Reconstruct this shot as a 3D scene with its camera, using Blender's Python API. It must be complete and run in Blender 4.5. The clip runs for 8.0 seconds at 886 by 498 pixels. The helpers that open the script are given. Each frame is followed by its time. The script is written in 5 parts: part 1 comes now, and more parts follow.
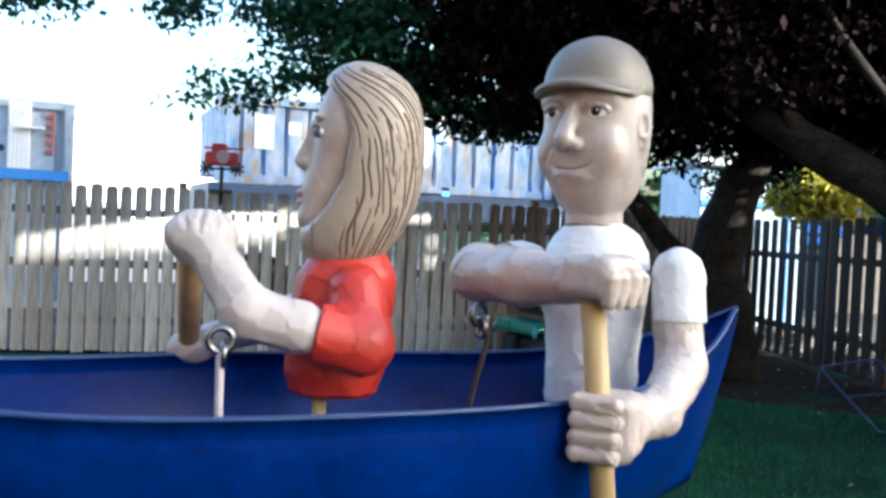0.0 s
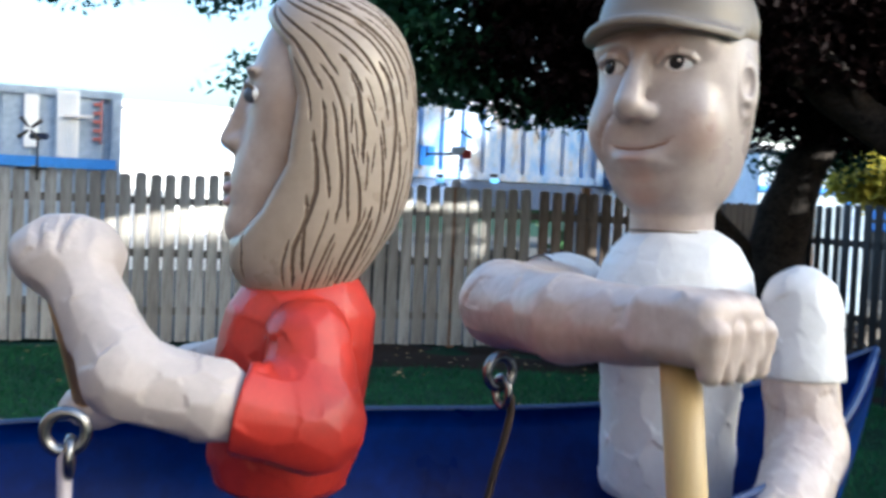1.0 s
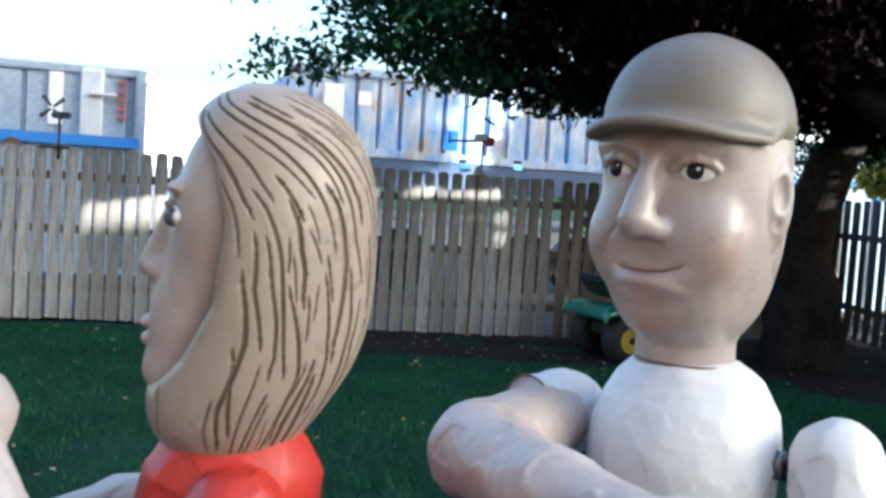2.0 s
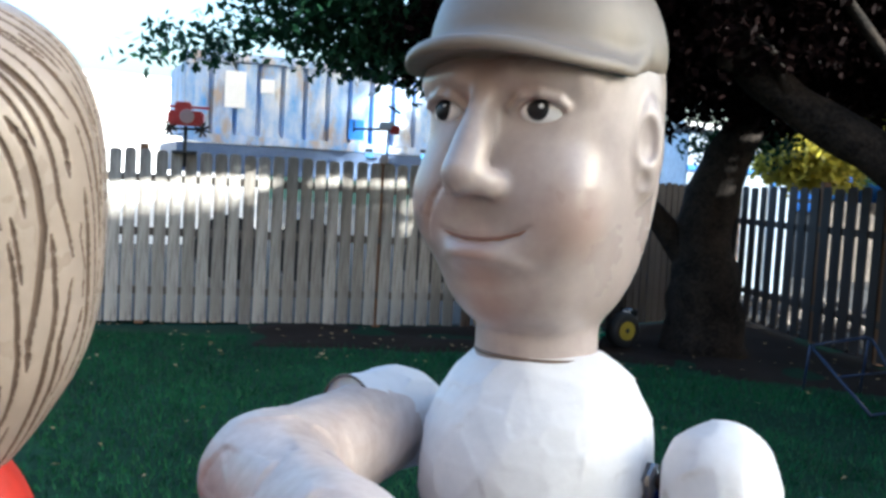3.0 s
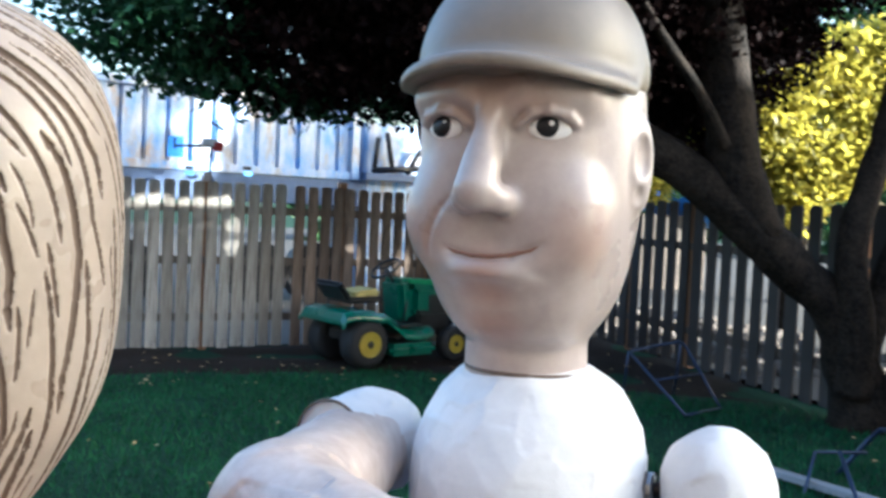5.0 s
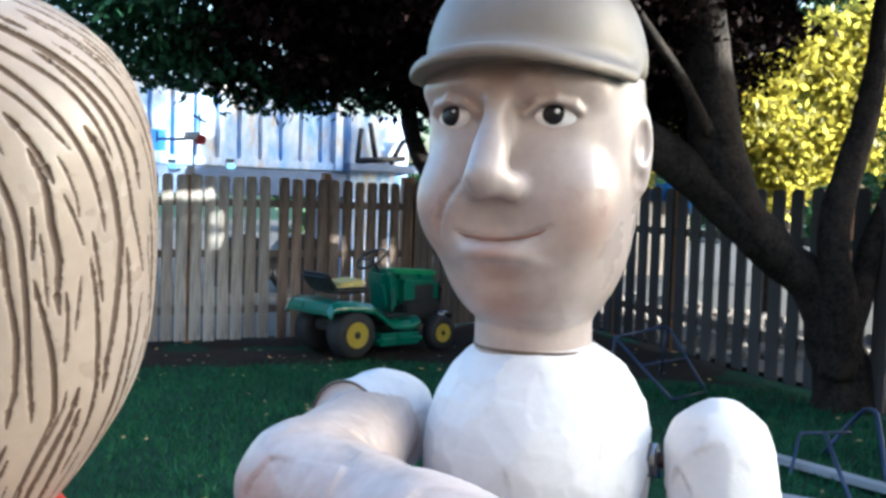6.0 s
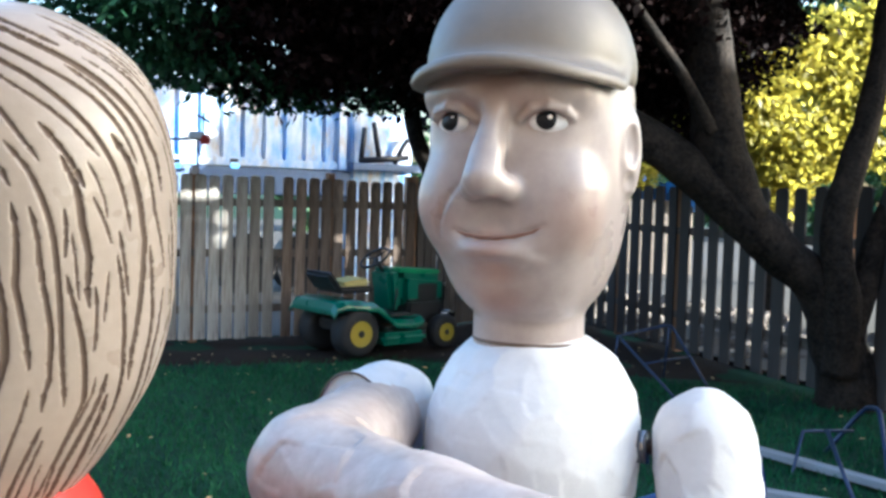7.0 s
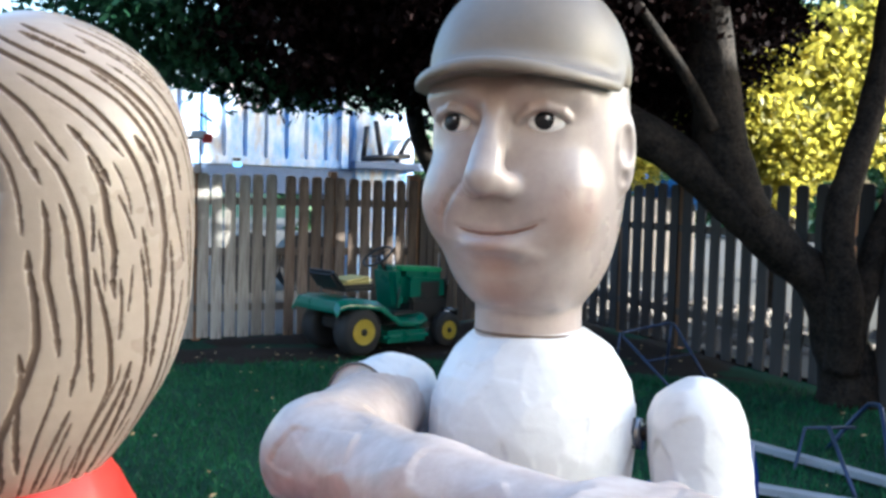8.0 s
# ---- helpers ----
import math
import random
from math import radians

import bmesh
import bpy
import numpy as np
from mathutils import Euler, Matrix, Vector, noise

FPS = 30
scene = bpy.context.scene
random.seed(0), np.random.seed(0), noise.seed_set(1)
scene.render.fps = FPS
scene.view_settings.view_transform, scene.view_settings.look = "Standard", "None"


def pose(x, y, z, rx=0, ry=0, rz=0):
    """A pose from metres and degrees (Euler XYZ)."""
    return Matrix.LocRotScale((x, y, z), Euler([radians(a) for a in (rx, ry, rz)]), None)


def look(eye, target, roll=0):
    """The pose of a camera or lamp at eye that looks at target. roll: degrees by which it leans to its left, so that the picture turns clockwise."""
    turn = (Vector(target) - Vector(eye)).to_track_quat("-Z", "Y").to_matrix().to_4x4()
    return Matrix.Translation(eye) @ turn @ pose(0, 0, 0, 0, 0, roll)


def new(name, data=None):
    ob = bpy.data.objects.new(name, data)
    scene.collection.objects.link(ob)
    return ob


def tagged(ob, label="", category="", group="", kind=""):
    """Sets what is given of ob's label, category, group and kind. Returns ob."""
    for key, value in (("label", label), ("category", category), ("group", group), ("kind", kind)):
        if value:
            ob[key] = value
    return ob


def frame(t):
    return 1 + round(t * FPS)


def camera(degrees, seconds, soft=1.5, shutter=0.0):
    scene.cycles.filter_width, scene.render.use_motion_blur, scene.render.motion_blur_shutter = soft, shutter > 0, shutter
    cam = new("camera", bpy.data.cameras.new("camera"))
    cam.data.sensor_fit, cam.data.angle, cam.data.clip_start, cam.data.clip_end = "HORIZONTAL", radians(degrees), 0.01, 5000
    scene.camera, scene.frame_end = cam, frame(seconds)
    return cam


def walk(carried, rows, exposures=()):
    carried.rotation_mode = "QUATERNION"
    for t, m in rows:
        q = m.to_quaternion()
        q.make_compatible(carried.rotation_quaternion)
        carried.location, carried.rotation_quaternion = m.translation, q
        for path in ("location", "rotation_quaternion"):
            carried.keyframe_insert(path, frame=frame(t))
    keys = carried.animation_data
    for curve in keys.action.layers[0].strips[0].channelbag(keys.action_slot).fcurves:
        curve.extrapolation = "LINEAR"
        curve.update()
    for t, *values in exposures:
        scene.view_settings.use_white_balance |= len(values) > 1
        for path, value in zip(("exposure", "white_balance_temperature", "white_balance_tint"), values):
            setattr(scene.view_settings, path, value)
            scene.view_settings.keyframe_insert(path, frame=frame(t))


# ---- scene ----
cam = camera(49.22, 8.0, soft=3.0, shutter=0.4)
PATH = [
    (0.0, (0.0, 0.0, 1.5871), (0.2442, 1.9843, 1.5333), 2.648),
    (0.3, (0.0090, 0.0776, 1.5993), (0.2615, 2.0610, 1.5519), 1.535),
    (0.5, (0.0141, 0.1325, 1.5952), (0.295, 2.1122, 1.5519), 1.189),
    (0.7, (0.0232, 0.1881, 1.5881), (0.2600, 2.1731, 1.5284), 1.922),
    (1.0, (0.0595, 0.2705, 1.6007), (0.2009, 2.2636, 1.5148), 2.454),
    (1.2, (0.0718, 0.2977, 1.6202), (0.154, 2.2939, 1.5266), 3.694),
    (2.3, (0.1114, 0.3917, 1.6812), (0.2286, 2.3839, 1.5483), 3.713),
    (2.5, (0.1395, 0.413, 1.6787), (0.3231, 2.4006, 1.5543), 3.449),
    (2.8, (0.1524, 0.4516, 1.6640), (0.4179, 2.4296, 1.5345), 3.211),
    (3.0, (0.1477, 0.4712, 1.662), (0.4277, 2.4467, 1.5252), 3.233),
    (3.3, (0.1232, 0.4456, 1.6561), (0.4556, 2.4159, 1.5690), 3.130),
    (3.5, (0.1094, 0.4335, 1.6591), (0.4853, 2.396, 1.5729), 3.183),
    (3.8, (0.0985, 0.4368, 1.6598), (0.5384, 2.3858, 1.5714), 3.540),
    (4.0, (0.093, 0.4275, 1.6582), (0.5765, 2.366, 1.5663), 3.08),
    (4.2, (0.0941, 0.4513, 1.6532), (0.6022, 2.3828, 1.5486), 3.806),
    (4.5, (0.0821, 0.4716, 1.6457), (0.6046, 2.3994, 1.5429), 2.995),
    (4.7, (0.0830, 0.4898, 1.6500), (0.6431, 2.4080, 1.5672), 2.975),
    (5.0, (0.0788, 0.4926, 1.6586), (0.7137, 2.3873, 1.5746), 2.628),
    (5.2, (0.0718, 0.4857, 1.6564), (0.7502, 2.3642, 1.5504), 2.034),
    (6.3, (0.0596, 0.4759, 1.6574), (0.7211, 2.3607, 1.5575), 1.678),
    (6.5, (0.0565, 0.4681, 1.6602), (0.7124, 2.355, 1.5641), 1.838),
    (7.0, (0.0566, 0.4571, 1.6576), (0.7156, 2.3424, 1.5512), 1.625),
    (7.5, (0.0559, 0.4519, 1.6571), (0.722, 2.3347, 1.5499), 1.742),
    (8.0, (0.05, 0.4389, 1.6572), (0.7046, 2.3256, 1.5471), 1.478),
]
walk(cam, [(t, look(eye, target, roll)) for t, eye, target, roll in PATH], [(0.0, 3.0, 5150, 5), (1.0, 2.72, 5150, 5), (3.0, 2.78, 5150, 5), (5.0, 3.13, 5150, 5), (8.0, 3.18, 5150, 5)])

# ---- light: low sun from behind on the right, a bright sky ----
SUN_AZ, SUN_EL = 112.0, 11.0   # degrees from +y towards +x; above the horizon
world = bpy.data.worlds.new("world")
scene.world = world
world.use_nodes = True
wn = world.node_tree
sky = wn.nodes.new("ShaderNodeTexSky")
sky.sky_type = "NISHITA"
sky.sun_disc = False
sky.sun_elevation = radians(SUN_EL)
sky.sun_rotation = radians(SUN_AZ)
sky.dust_density = 5.0
wn.nodes["Background"].inputs["Strength"].default_value = 0.125
wn.links.new(sky.outputs[0], wn.nodes["Background"].inputs["Color"])
sun = new("sun", bpy.data.lights.new("sun", "SUN"))
sun.data.energy = 4.0
sun.data.angle = radians(0.5)
sun.data.color = (1.0, 0.88, 0.7)
_d = Vector((math.sin(radians(SUN_AZ)) * math.cos(radians(SUN_EL)), math.cos(radians(SUN_AZ)) * math.cos(radians(SUN_EL)), math.sin(radians(SUN_EL))))
sun.matrix_world = look(_d * 40, (0, 0, 0))


# ---- materials ----
def mat(name, base, rough=0.6, metal=0.0, vary=0.25, scale=8.0, fine=60.0, bump=0.15, tint=None, spec=0.5, stretch=(1, 1, 1), rnd=0.0,
        island=0.0, facet=0.0, facet_scale=60.0, coat=0.0, dist=0.002, contrast=0.4, glow_through=0.0):
    """Base colour varied at two scales, with a fine relief."""
    m = bpy.data.materials.new(name)
    m.use_nodes = True
    t = m.node_tree
    b = t.nodes["Principled BSDF"]
    tc = t.nodes.new("ShaderNodeTexCoord")
    mp = t.nodes.new("ShaderNodeMapping")
    mp.inputs["Scale"].default_value = stretch
    t.links.new(tc.outputs["Object"], mp.inputs["Vector"])

    def noise_tex(sc, detail, rough_=0.6):
        n = t.nodes.new("ShaderNodeTexNoise")
        n.inputs["Scale"].default_value = sc
        n.inputs["Detail"].default_value = detail
        n.inputs["Roughness"].default_value = rough_
        t.links.new(mp.outputs[0], n.inputs["Vector"])
        return n
    n1, n2 = noise_tex(scale, 4), noise_tex(fine, 6)
    add = t.nodes.new("ShaderNodeMath")
    add.operation = "ADD"
    t.links.new(n1.outputs["Fac"], add.inputs[0])
    t.links.new(n2.outputs["Fac"], add.inputs[1])
    last = add.outputs[0]
    for on, node, out in ((rnd, "ShaderNodeObjectInfo", "Random"), (island, "ShaderNodeNewGeometry", "Random Per Island")):
        if on:
            o = t.nodes.new(node)
            ma = t.nodes.new("ShaderNodeMath")
            ma.operation = "MULTIPLY_ADD"
            ma.inputs[1].default_value = on
            t.links.new(o.outputs[out], ma.inputs[0])
            t.links.new(last, ma.inputs[2])
            last = ma.outputs[0]
    mr = t.nodes.new("ShaderNodeMapRange")
    mr.inputs["From Min"].default_value = 1 - contrast
    mr.inputs["From Max"].default_value = 1 + contrast + rnd + island
    t.links.new(last, mr.inputs["Value"])
    mix = t.nodes.new("ShaderNodeMix")
    mix.data_type = "RGBA"
    dark = [c * (1 - vary) for c in base]
    light = [min(1.0, c * (1 + vary * 0.6)) for c in base] if tint is None else tint
    mix.inputs[6].default_value = (*dark, 1)
    mix.inputs[7].default_value = (*light, 1)
    t.links.new(mr.outputs[0], mix.inputs[0])
    t.links.new(mix.outputs[2], b.inputs["Base Color"])
    b.inputs["Roughness"].default_value = rough
    b.inputs["Metallic"].default_value = metal
    b.inputs["Specular IOR Level"].default_value = spec
    b.inputs["Coat Weight"].default_value = coat
    rr = t.nodes.new("ShaderNodeMapRange")
    rr.inputs["To Min"].default_value = max(0.02, rough - 0.12)
    rr.inputs["To Max"].default_value = min(1, rough + 0.12)
    t.links.new(n1.outputs["Fac"], rr.inputs["Value"])
    t.links.new(rr.outputs[0], b.inputs["Roughness"])
    if bump or facet:
        bp = t.nodes.new("ShaderNodeBump")
        bp.inputs["Strength"].default_value = bump
        bp.inputs["Distance"].default_value = dist
        t.links.new(n2.outputs["Fac"], bp.inputs["Height"])
        if facet:
            v = t.nodes.new("ShaderNodeTexVoronoi")
            v.inputs["Scale"].default_value = facet_scale
            v.feature = "F1"
            t.links.new(mp.outputs[0], v.inputs["Vector"])
            b2 = t.nodes.new("ShaderNodeBump")
            b2.inputs["Strength"].default_value = facet
            b2.inputs["Distance"].default_value = 0.003
            t.links.new(v.outputs["Distance"], b2.inputs["Height"])
            t.links.new(b2.outputs[0], bp.inputs["Normal"])
        t.links.new(bp.outputs[0], b.inputs["Normal"])
    if glow_through:      # thin leaves let light through
        tr = t.nodes.new("ShaderNodeBsdfTranslucent")
        t.links.new(mix.outputs[2], tr.inputs["Color"])
        ms = t.nodes.new("ShaderNodeMixShader")
        ms.inputs[0].default_value = glow_through
        t.links.new(b.outputs[0], ms.inputs[1])
        t.links.new(tr.outputs[0], ms.inputs[2])
        t.links.new(ms.outputs[0], t.nodes["Material Output"].inputs["Surface"])
    return m


M_SKIN = mat("painted_wood_skin", (0.475, 0.385, 0.34), 0.42, vary=0.1, tint=(0.57, 0.5, 0.465), contrast=0.25, scale=26, fine=140, bump=0.06)
M_PALE = mat("bare_carved_wood", (0.48, 0.43, 0.41), 0.55, vary=0.12, scale=25, fine=160, bump=0.1)
M_CAP = mat("tan_cap_paint", (0.205, 0.175, 0.142), 0.42, vary=0.12, scale=20, fine=140, bump=0.06)
M_SHIRT = mat("white_carved_paint", (0.68, 0.685, 0.7), 0.5, vary=0.1, scale=24, fine=150, bump=0.08)
M_RED = mat("red_carved_paint", (0.45, 0.03, 0.016), 0.45, vary=0.25, scale=24, fine=150, bump=0.08)
M_HAIR = mat("blond_hair_paint", (0.345, 0.285, 0.23), 0.3, vary=0.16, scale=22, fine=150, bump=0.06)
# brown for seam and lash lines, and for shade painted into the hair cuts
M_GROOVE = mat("groove_shade_line_brown", (0.13, 0.09, 0.062), 0.6, vary=0.2, scale=40, fine=200, bump=0.05)
M_LIP = mat("rosy_paint", (0.46, 0.3, 0.28), 0.45, vary=0.12, scale=40, fine=160, bump=0.05)
M_LIPLINE = mat("brown_lip_line_paint", (0.24, 0.13, 0.095), 0.6, vary=0.2, scale=40, fine=160, bump=0.05)
M_EYEW = mat("eye_white_paint", (0.85, 0.85, 0.86), 0.3, vary=0.05, bump=0.0)
M_EYEB = mat("eye_black_paint", (0.01, 0.01, 0.013), 0.4, vary=0.1, bump=0.0, spec=0.3)
M_IRIS = mat("grey_blue_iris_paint", (0.1, 0.12, 0.16), 0.4, vary=0.2, scale=60, fine=200, bump=0.0, spec=0.3)
M_BLUE = mat("blue_gloss_paint", (0.001, 0.009, 0.095), 0.3, vary=0.3, scale=9, fine=90, bump=0.05, spec=0.16, tint=(0.0022, 0.027, 0.21))
M_EDGE = mat("worn_pale_blue_edge", (0.022, 0.05, 0.16), 0.35, vary=0.3, scale=30, fine=160, bump=0.1)
M_DOWEL = mat("yellowish_dowel_wood", (0.46, 0.34, 0.16), 0.45, vary=0.2, scale=20, fine=120, bump=0.08, stretch=(1, 1, 0.15))
M_BRASS = mat("brown_paddle_wood", (0.42, 0.27, 0.12), 0.5, vary=0.3, scale=20, fine=100, bump=0.1, stretch=(1, 1, 0.2))
M_STEEL = mat("zinc_plated_steel", (0.22, 0.22, 0.23), 0.22, 0.95, vary=0.25, scale=40, fine=200, bump=0.1)
M_BRIGHTROD = mat("bright_pinkish_rod", (0.75, 0.68, 0.7), 0.35, 0.4, vary=0.2, scale=40, fine=200, bump=0.05)
M_RUST = mat("rusty_iron", (0.045, 0.03, 0.024), 0.6, 0.5, vary=0.5, scale=60, fine=220, bump=0.25)
M_GRASS = mat("grass_blades", (0.005, 0.046, 0.02), 0.6, vary=0.6, scale=0.9, fine=5, bump=0, island=0.5, tint=(0.03, 0.14, 0.05), spec=0.15, contrast=0.28)
M_GROUND = mat("lawn_soil", (0.006, 0.026, 0.0145), 0.95, vary=0.5, scale=0.9, fine=14, bump=0.6, dist=0.02, tint=(0.016, 0.056, 0.029), spec=0.1)
M_DIRT = mat("bare_dirt", (0.021, 0.015, 0.012), 0.95, vary=0.45, scale=2, fine=40, bump=0.7, dist=0.015, spec=0.1)
M_FENCE = mat("weathered_fence_wood", (0.4, 0.34, 0.27), 0.85, vary=0.62, scale=6, fine=45, bump=0.35, stretch=(1, 1, 0.08), rnd=0.9, dist=0.003, spec=0.2, tint=(0.6, 0.56, 0.5), contrast=0.3)
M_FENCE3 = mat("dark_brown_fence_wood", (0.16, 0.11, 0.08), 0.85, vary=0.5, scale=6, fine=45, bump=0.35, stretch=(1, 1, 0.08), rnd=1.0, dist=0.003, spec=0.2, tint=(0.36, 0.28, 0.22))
M_RAIL = mat("dark_rail_wood", (0.12, 0.1, 0.085), 0.85, vary=0.4, scale=5, fine=40, bump=0.3, stretch=(0.1, 1, 1), spec=0.2)
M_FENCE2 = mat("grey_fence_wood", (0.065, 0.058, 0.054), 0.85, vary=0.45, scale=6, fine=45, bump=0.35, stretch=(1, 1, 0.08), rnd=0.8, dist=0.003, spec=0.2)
M_POST = mat("brown_post_wood", (0.24, 0.13, 0.07), 0.8, vary=0.35, scale=6, fine=40, bump=0.3, stretch=(1, 1, 0.1), spec=0.2)
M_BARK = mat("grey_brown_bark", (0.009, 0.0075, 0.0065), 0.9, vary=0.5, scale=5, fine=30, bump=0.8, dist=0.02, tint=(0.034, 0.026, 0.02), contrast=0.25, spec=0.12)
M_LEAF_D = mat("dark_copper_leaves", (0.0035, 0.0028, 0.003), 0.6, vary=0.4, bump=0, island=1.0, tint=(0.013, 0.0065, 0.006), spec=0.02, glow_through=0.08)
M_LEAF_G = mat("green_leaves", (0.03, 0.075, 0.03), 0.5, vary=0.4, bump=0, island=1.0, tint=(0.075, 0.17, 0.06), spec=0.3, glow_through=0.35)
M_LEAF_S = mat("dark_green_spray_leaves", (0.01, 0.034, 0.018), 0.5, vary=0.4, bump=0, island=1.0, tint=(0.03, 0.09, 0.042), spec=0.15, glow_through=0.3)
M_LEAF_Y = mat("yellow_green_leaves", (0.31, 0.32, 0.045), 0.5, vary=0.6, bump=0, island=1.0, tint=(0.6, 0.52, 0.075), spec=0.3, glow_through=0.7)
M_BOX = mat("weathered_white_blue_steel", (0.08, 0.3, 0.72), 0.6, vary=0.1, scale=1.9, fine=8, contrast=0.3, bump=0.15, stretch=(1, 1, 0.4), tint=(0.6, 0.62, 0.65), dist=0.01)


def daubed(m, spots, colour, amount=0.6):
    """Soft daubs of another colour at (centre, radius) of the thing's own space."""
    t = m.node_tree
    mix = [n for n in t.nodes if n.bl_idname == "ShaderNodeMix"][0]
    tc = [n for n in t.nodes if n.bl_idname == "ShaderNodeTexCoord"][0]
    total = None
    for c, r in spots:
        d = t.nodes.new("ShaderNodeVectorMath")
        d.operation = "DISTANCE"
        d.inputs[1].default_value = c
        t.links.new(tc.outputs["Object"], d.inputs[0])
        f = t.nodes.new("ShaderNodeMapRange")
        f.interpolation_type = "SMOOTHSTEP"
        f.inputs["From Min"].default_value, f.inputs["From Max"].default_value = r * 1.35, r * 0.2
        f.inputs["To Max"].default_value = amount
        t.links.new(d.outputs["Value"], f.inputs["Value"])
        if total is None:
            total = f.outputs[0]
        else:
            a = t.nodes.new("ShaderNodeMath")
            a.operation = "MAXIMUM"
            t.links.new(total, a.inputs[0])
            t.links.new(f.outputs[0], a.inputs[1])
            total = a.outputs[0]
    mx = t.nodes.new("ShaderNodeMix")
    mx.data_type = "RGBA"
    mx.inputs[7].default_value = (*colour, 1)
    t.links.new(mix.outputs[2], mx.inputs[6])
    t.links.new(total, mx.inputs[0])
    t.links.new(mx.outputs[2], t.nodes["Principled BSDF"].inputs["Base Color"])
    return m


def streaked(m, colour, scale, low, high):
    """Rusty or faded streaks of another colour over a material."""
    t = m.node_tree
    mix = [n for n in t.nodes if n.bl_idname == "ShaderNodeMix"][0]
    mp = [n for n in t.nodes if n.bl_idname == "ShaderNodeMapping"][0]
    n = t.nodes.new("ShaderNodeTexNoise")
    n.inputs["Scale"].default_value, n.inputs["Detail"].default_value, n.inputs["Roughness"].default_value = scale, 7, 0.7
    t.links.new(mp.outputs[0], n.inputs["Vector"])
    f = t.nodes.new("ShaderNodeMapRange")
    f.inputs["From Min"].default_value, f.inputs["From Max"].default_value = low, high
    t.links.new(n.outputs["Fac"], f.inputs["Value"])
    mx = t.nodes.new("ShaderNodeMix")
    mx.data_type = "RGBA"
    mx.inputs[7].default_value = (*colour, 1)
    t.links.new(mix.outputs[2], mx.inputs[6])
    t.links.new(f.outputs[0], mx.inputs[0])
    t.links.new(mx.outputs[2], t.nodes["Principled BSDF"].inputs["Base Color"])
    return m


streaked(M_FENCE, (0.16, 0.135, 0.115), 16, 0.48, 0.64)
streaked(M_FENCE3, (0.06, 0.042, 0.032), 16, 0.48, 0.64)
streaked(M_BOX, (0.36, 0.3, 0.25), 2.9, 0.51, 0.64)
# rosy cheeks and nose; brow and under-lip daubs put shade into the colour
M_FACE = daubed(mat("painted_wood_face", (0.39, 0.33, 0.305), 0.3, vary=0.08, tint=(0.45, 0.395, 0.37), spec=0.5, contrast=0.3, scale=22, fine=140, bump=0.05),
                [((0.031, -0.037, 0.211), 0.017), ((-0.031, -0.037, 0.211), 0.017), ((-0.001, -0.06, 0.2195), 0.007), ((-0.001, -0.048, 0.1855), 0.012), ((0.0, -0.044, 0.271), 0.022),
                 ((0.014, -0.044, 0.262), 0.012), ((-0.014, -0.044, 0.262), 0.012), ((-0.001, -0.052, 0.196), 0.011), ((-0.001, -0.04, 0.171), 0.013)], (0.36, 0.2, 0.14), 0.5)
# browner beside the hair and below the nose
M_HERFACE = daubed(mat("painted_wood_woman_face", (0.4, 0.325, 0.28), 0.4, vary=0.08, tint=(0.47, 0.4, 0.365), contrast=0.3, scale=22, fine=140, bump=0.05),
                   [((0.012, -0.034, 0.205), 0.022), ((0.012, -0.034, 0.18), 0.02), ((0.004, -0.03, 0.158), 0.018), ((0.012, 0.04, 0.2), 0.024), ((-0.026, 0.003, 0.178), 0.008)], (0.27, 0.175, 0.125), 0.55)
M_BLUEPLATE = mat("bright_blue_plate", (0.03, 0.2, 0.7), 0.5, vary=0.2, scale=4, fine=20, bump=0.1)
M_BAND = mat("slate_blue_steel", (0.075, 0.12, 0.23), 0.55, vary=0.25, scale=2, fine=14, bump=0.1)
M_GREYBLUE = mat("grey_blue_steel", (0.27, 0.33, 0.42), 0.55, vary=0.2, scale=2, fine=12, bump=0.12, tint=(0.42, 0.5, 0.6), dist=0.008)
M_REDPAINT = mat("faded_red_paint", (0.4, 0.12, 0.1), 0.6, vary=0.3, scale=6, fine=30, bump=0.1)
M_WHITE = mat("white_metal_siding", (0.8, 0.8, 0.8), 0.5, vary=0.08, scale=2, fine=20, bump=0.05)
M_ROOF = mat("pale_roof", (0.7, 0.68, 0.68), 0.7, vary=0.12, scale=2, fine=20, bump=0.1)
# walls of the added unseen houses: white bounces sky light, brown absorbs it
M_HOUSE = mat("unseen_house_bounce_white", (0.78, 0.77, 0.74), 0.75, vary=0.12, scale=1, fine=14, bump=0.1)
M_BROWNHOUSE = mat("unseen_house_absorb_brown", (0.19, 0.145, 0.11), 0.75, vary=0.15, scale=1, fine=14, bump=0.1)
M_RUBBLE = mat("grey_rubble_stone", (0.12, 0.11, 0.1), 0.9, vary=0.45, scale=3, fine=20, bump=0.4, dist=0.01, tint=(0.2, 0.17, 0.15), spec=0.15)
M_GRAVEL = mat("pale_gravel", (0.085, 0.08, 0.075), 0.9, vary=0.3, scale=0.7, fine=30, bump=0.4, dist=0.01, spec=0.1)
M_BLUETARP = mat("bright_blue_panel", (0.05, 0.22, 0.62), 0.5, vary=0.25, scale=4, fine=20, bump=0.1)


# ---- mesh helpers ----
def part(name, bm, material, parent=None, label=""):
    me = bpy.data.meshes.new(name)
    bm.normal_update()
    bm.to_mesh(me)
    bm.free()
    me.materials.append(material)
    ob = new(name, me)
    if parent:
        ob.parent = parent
    if label:
        ob["label"] = label
    return ob


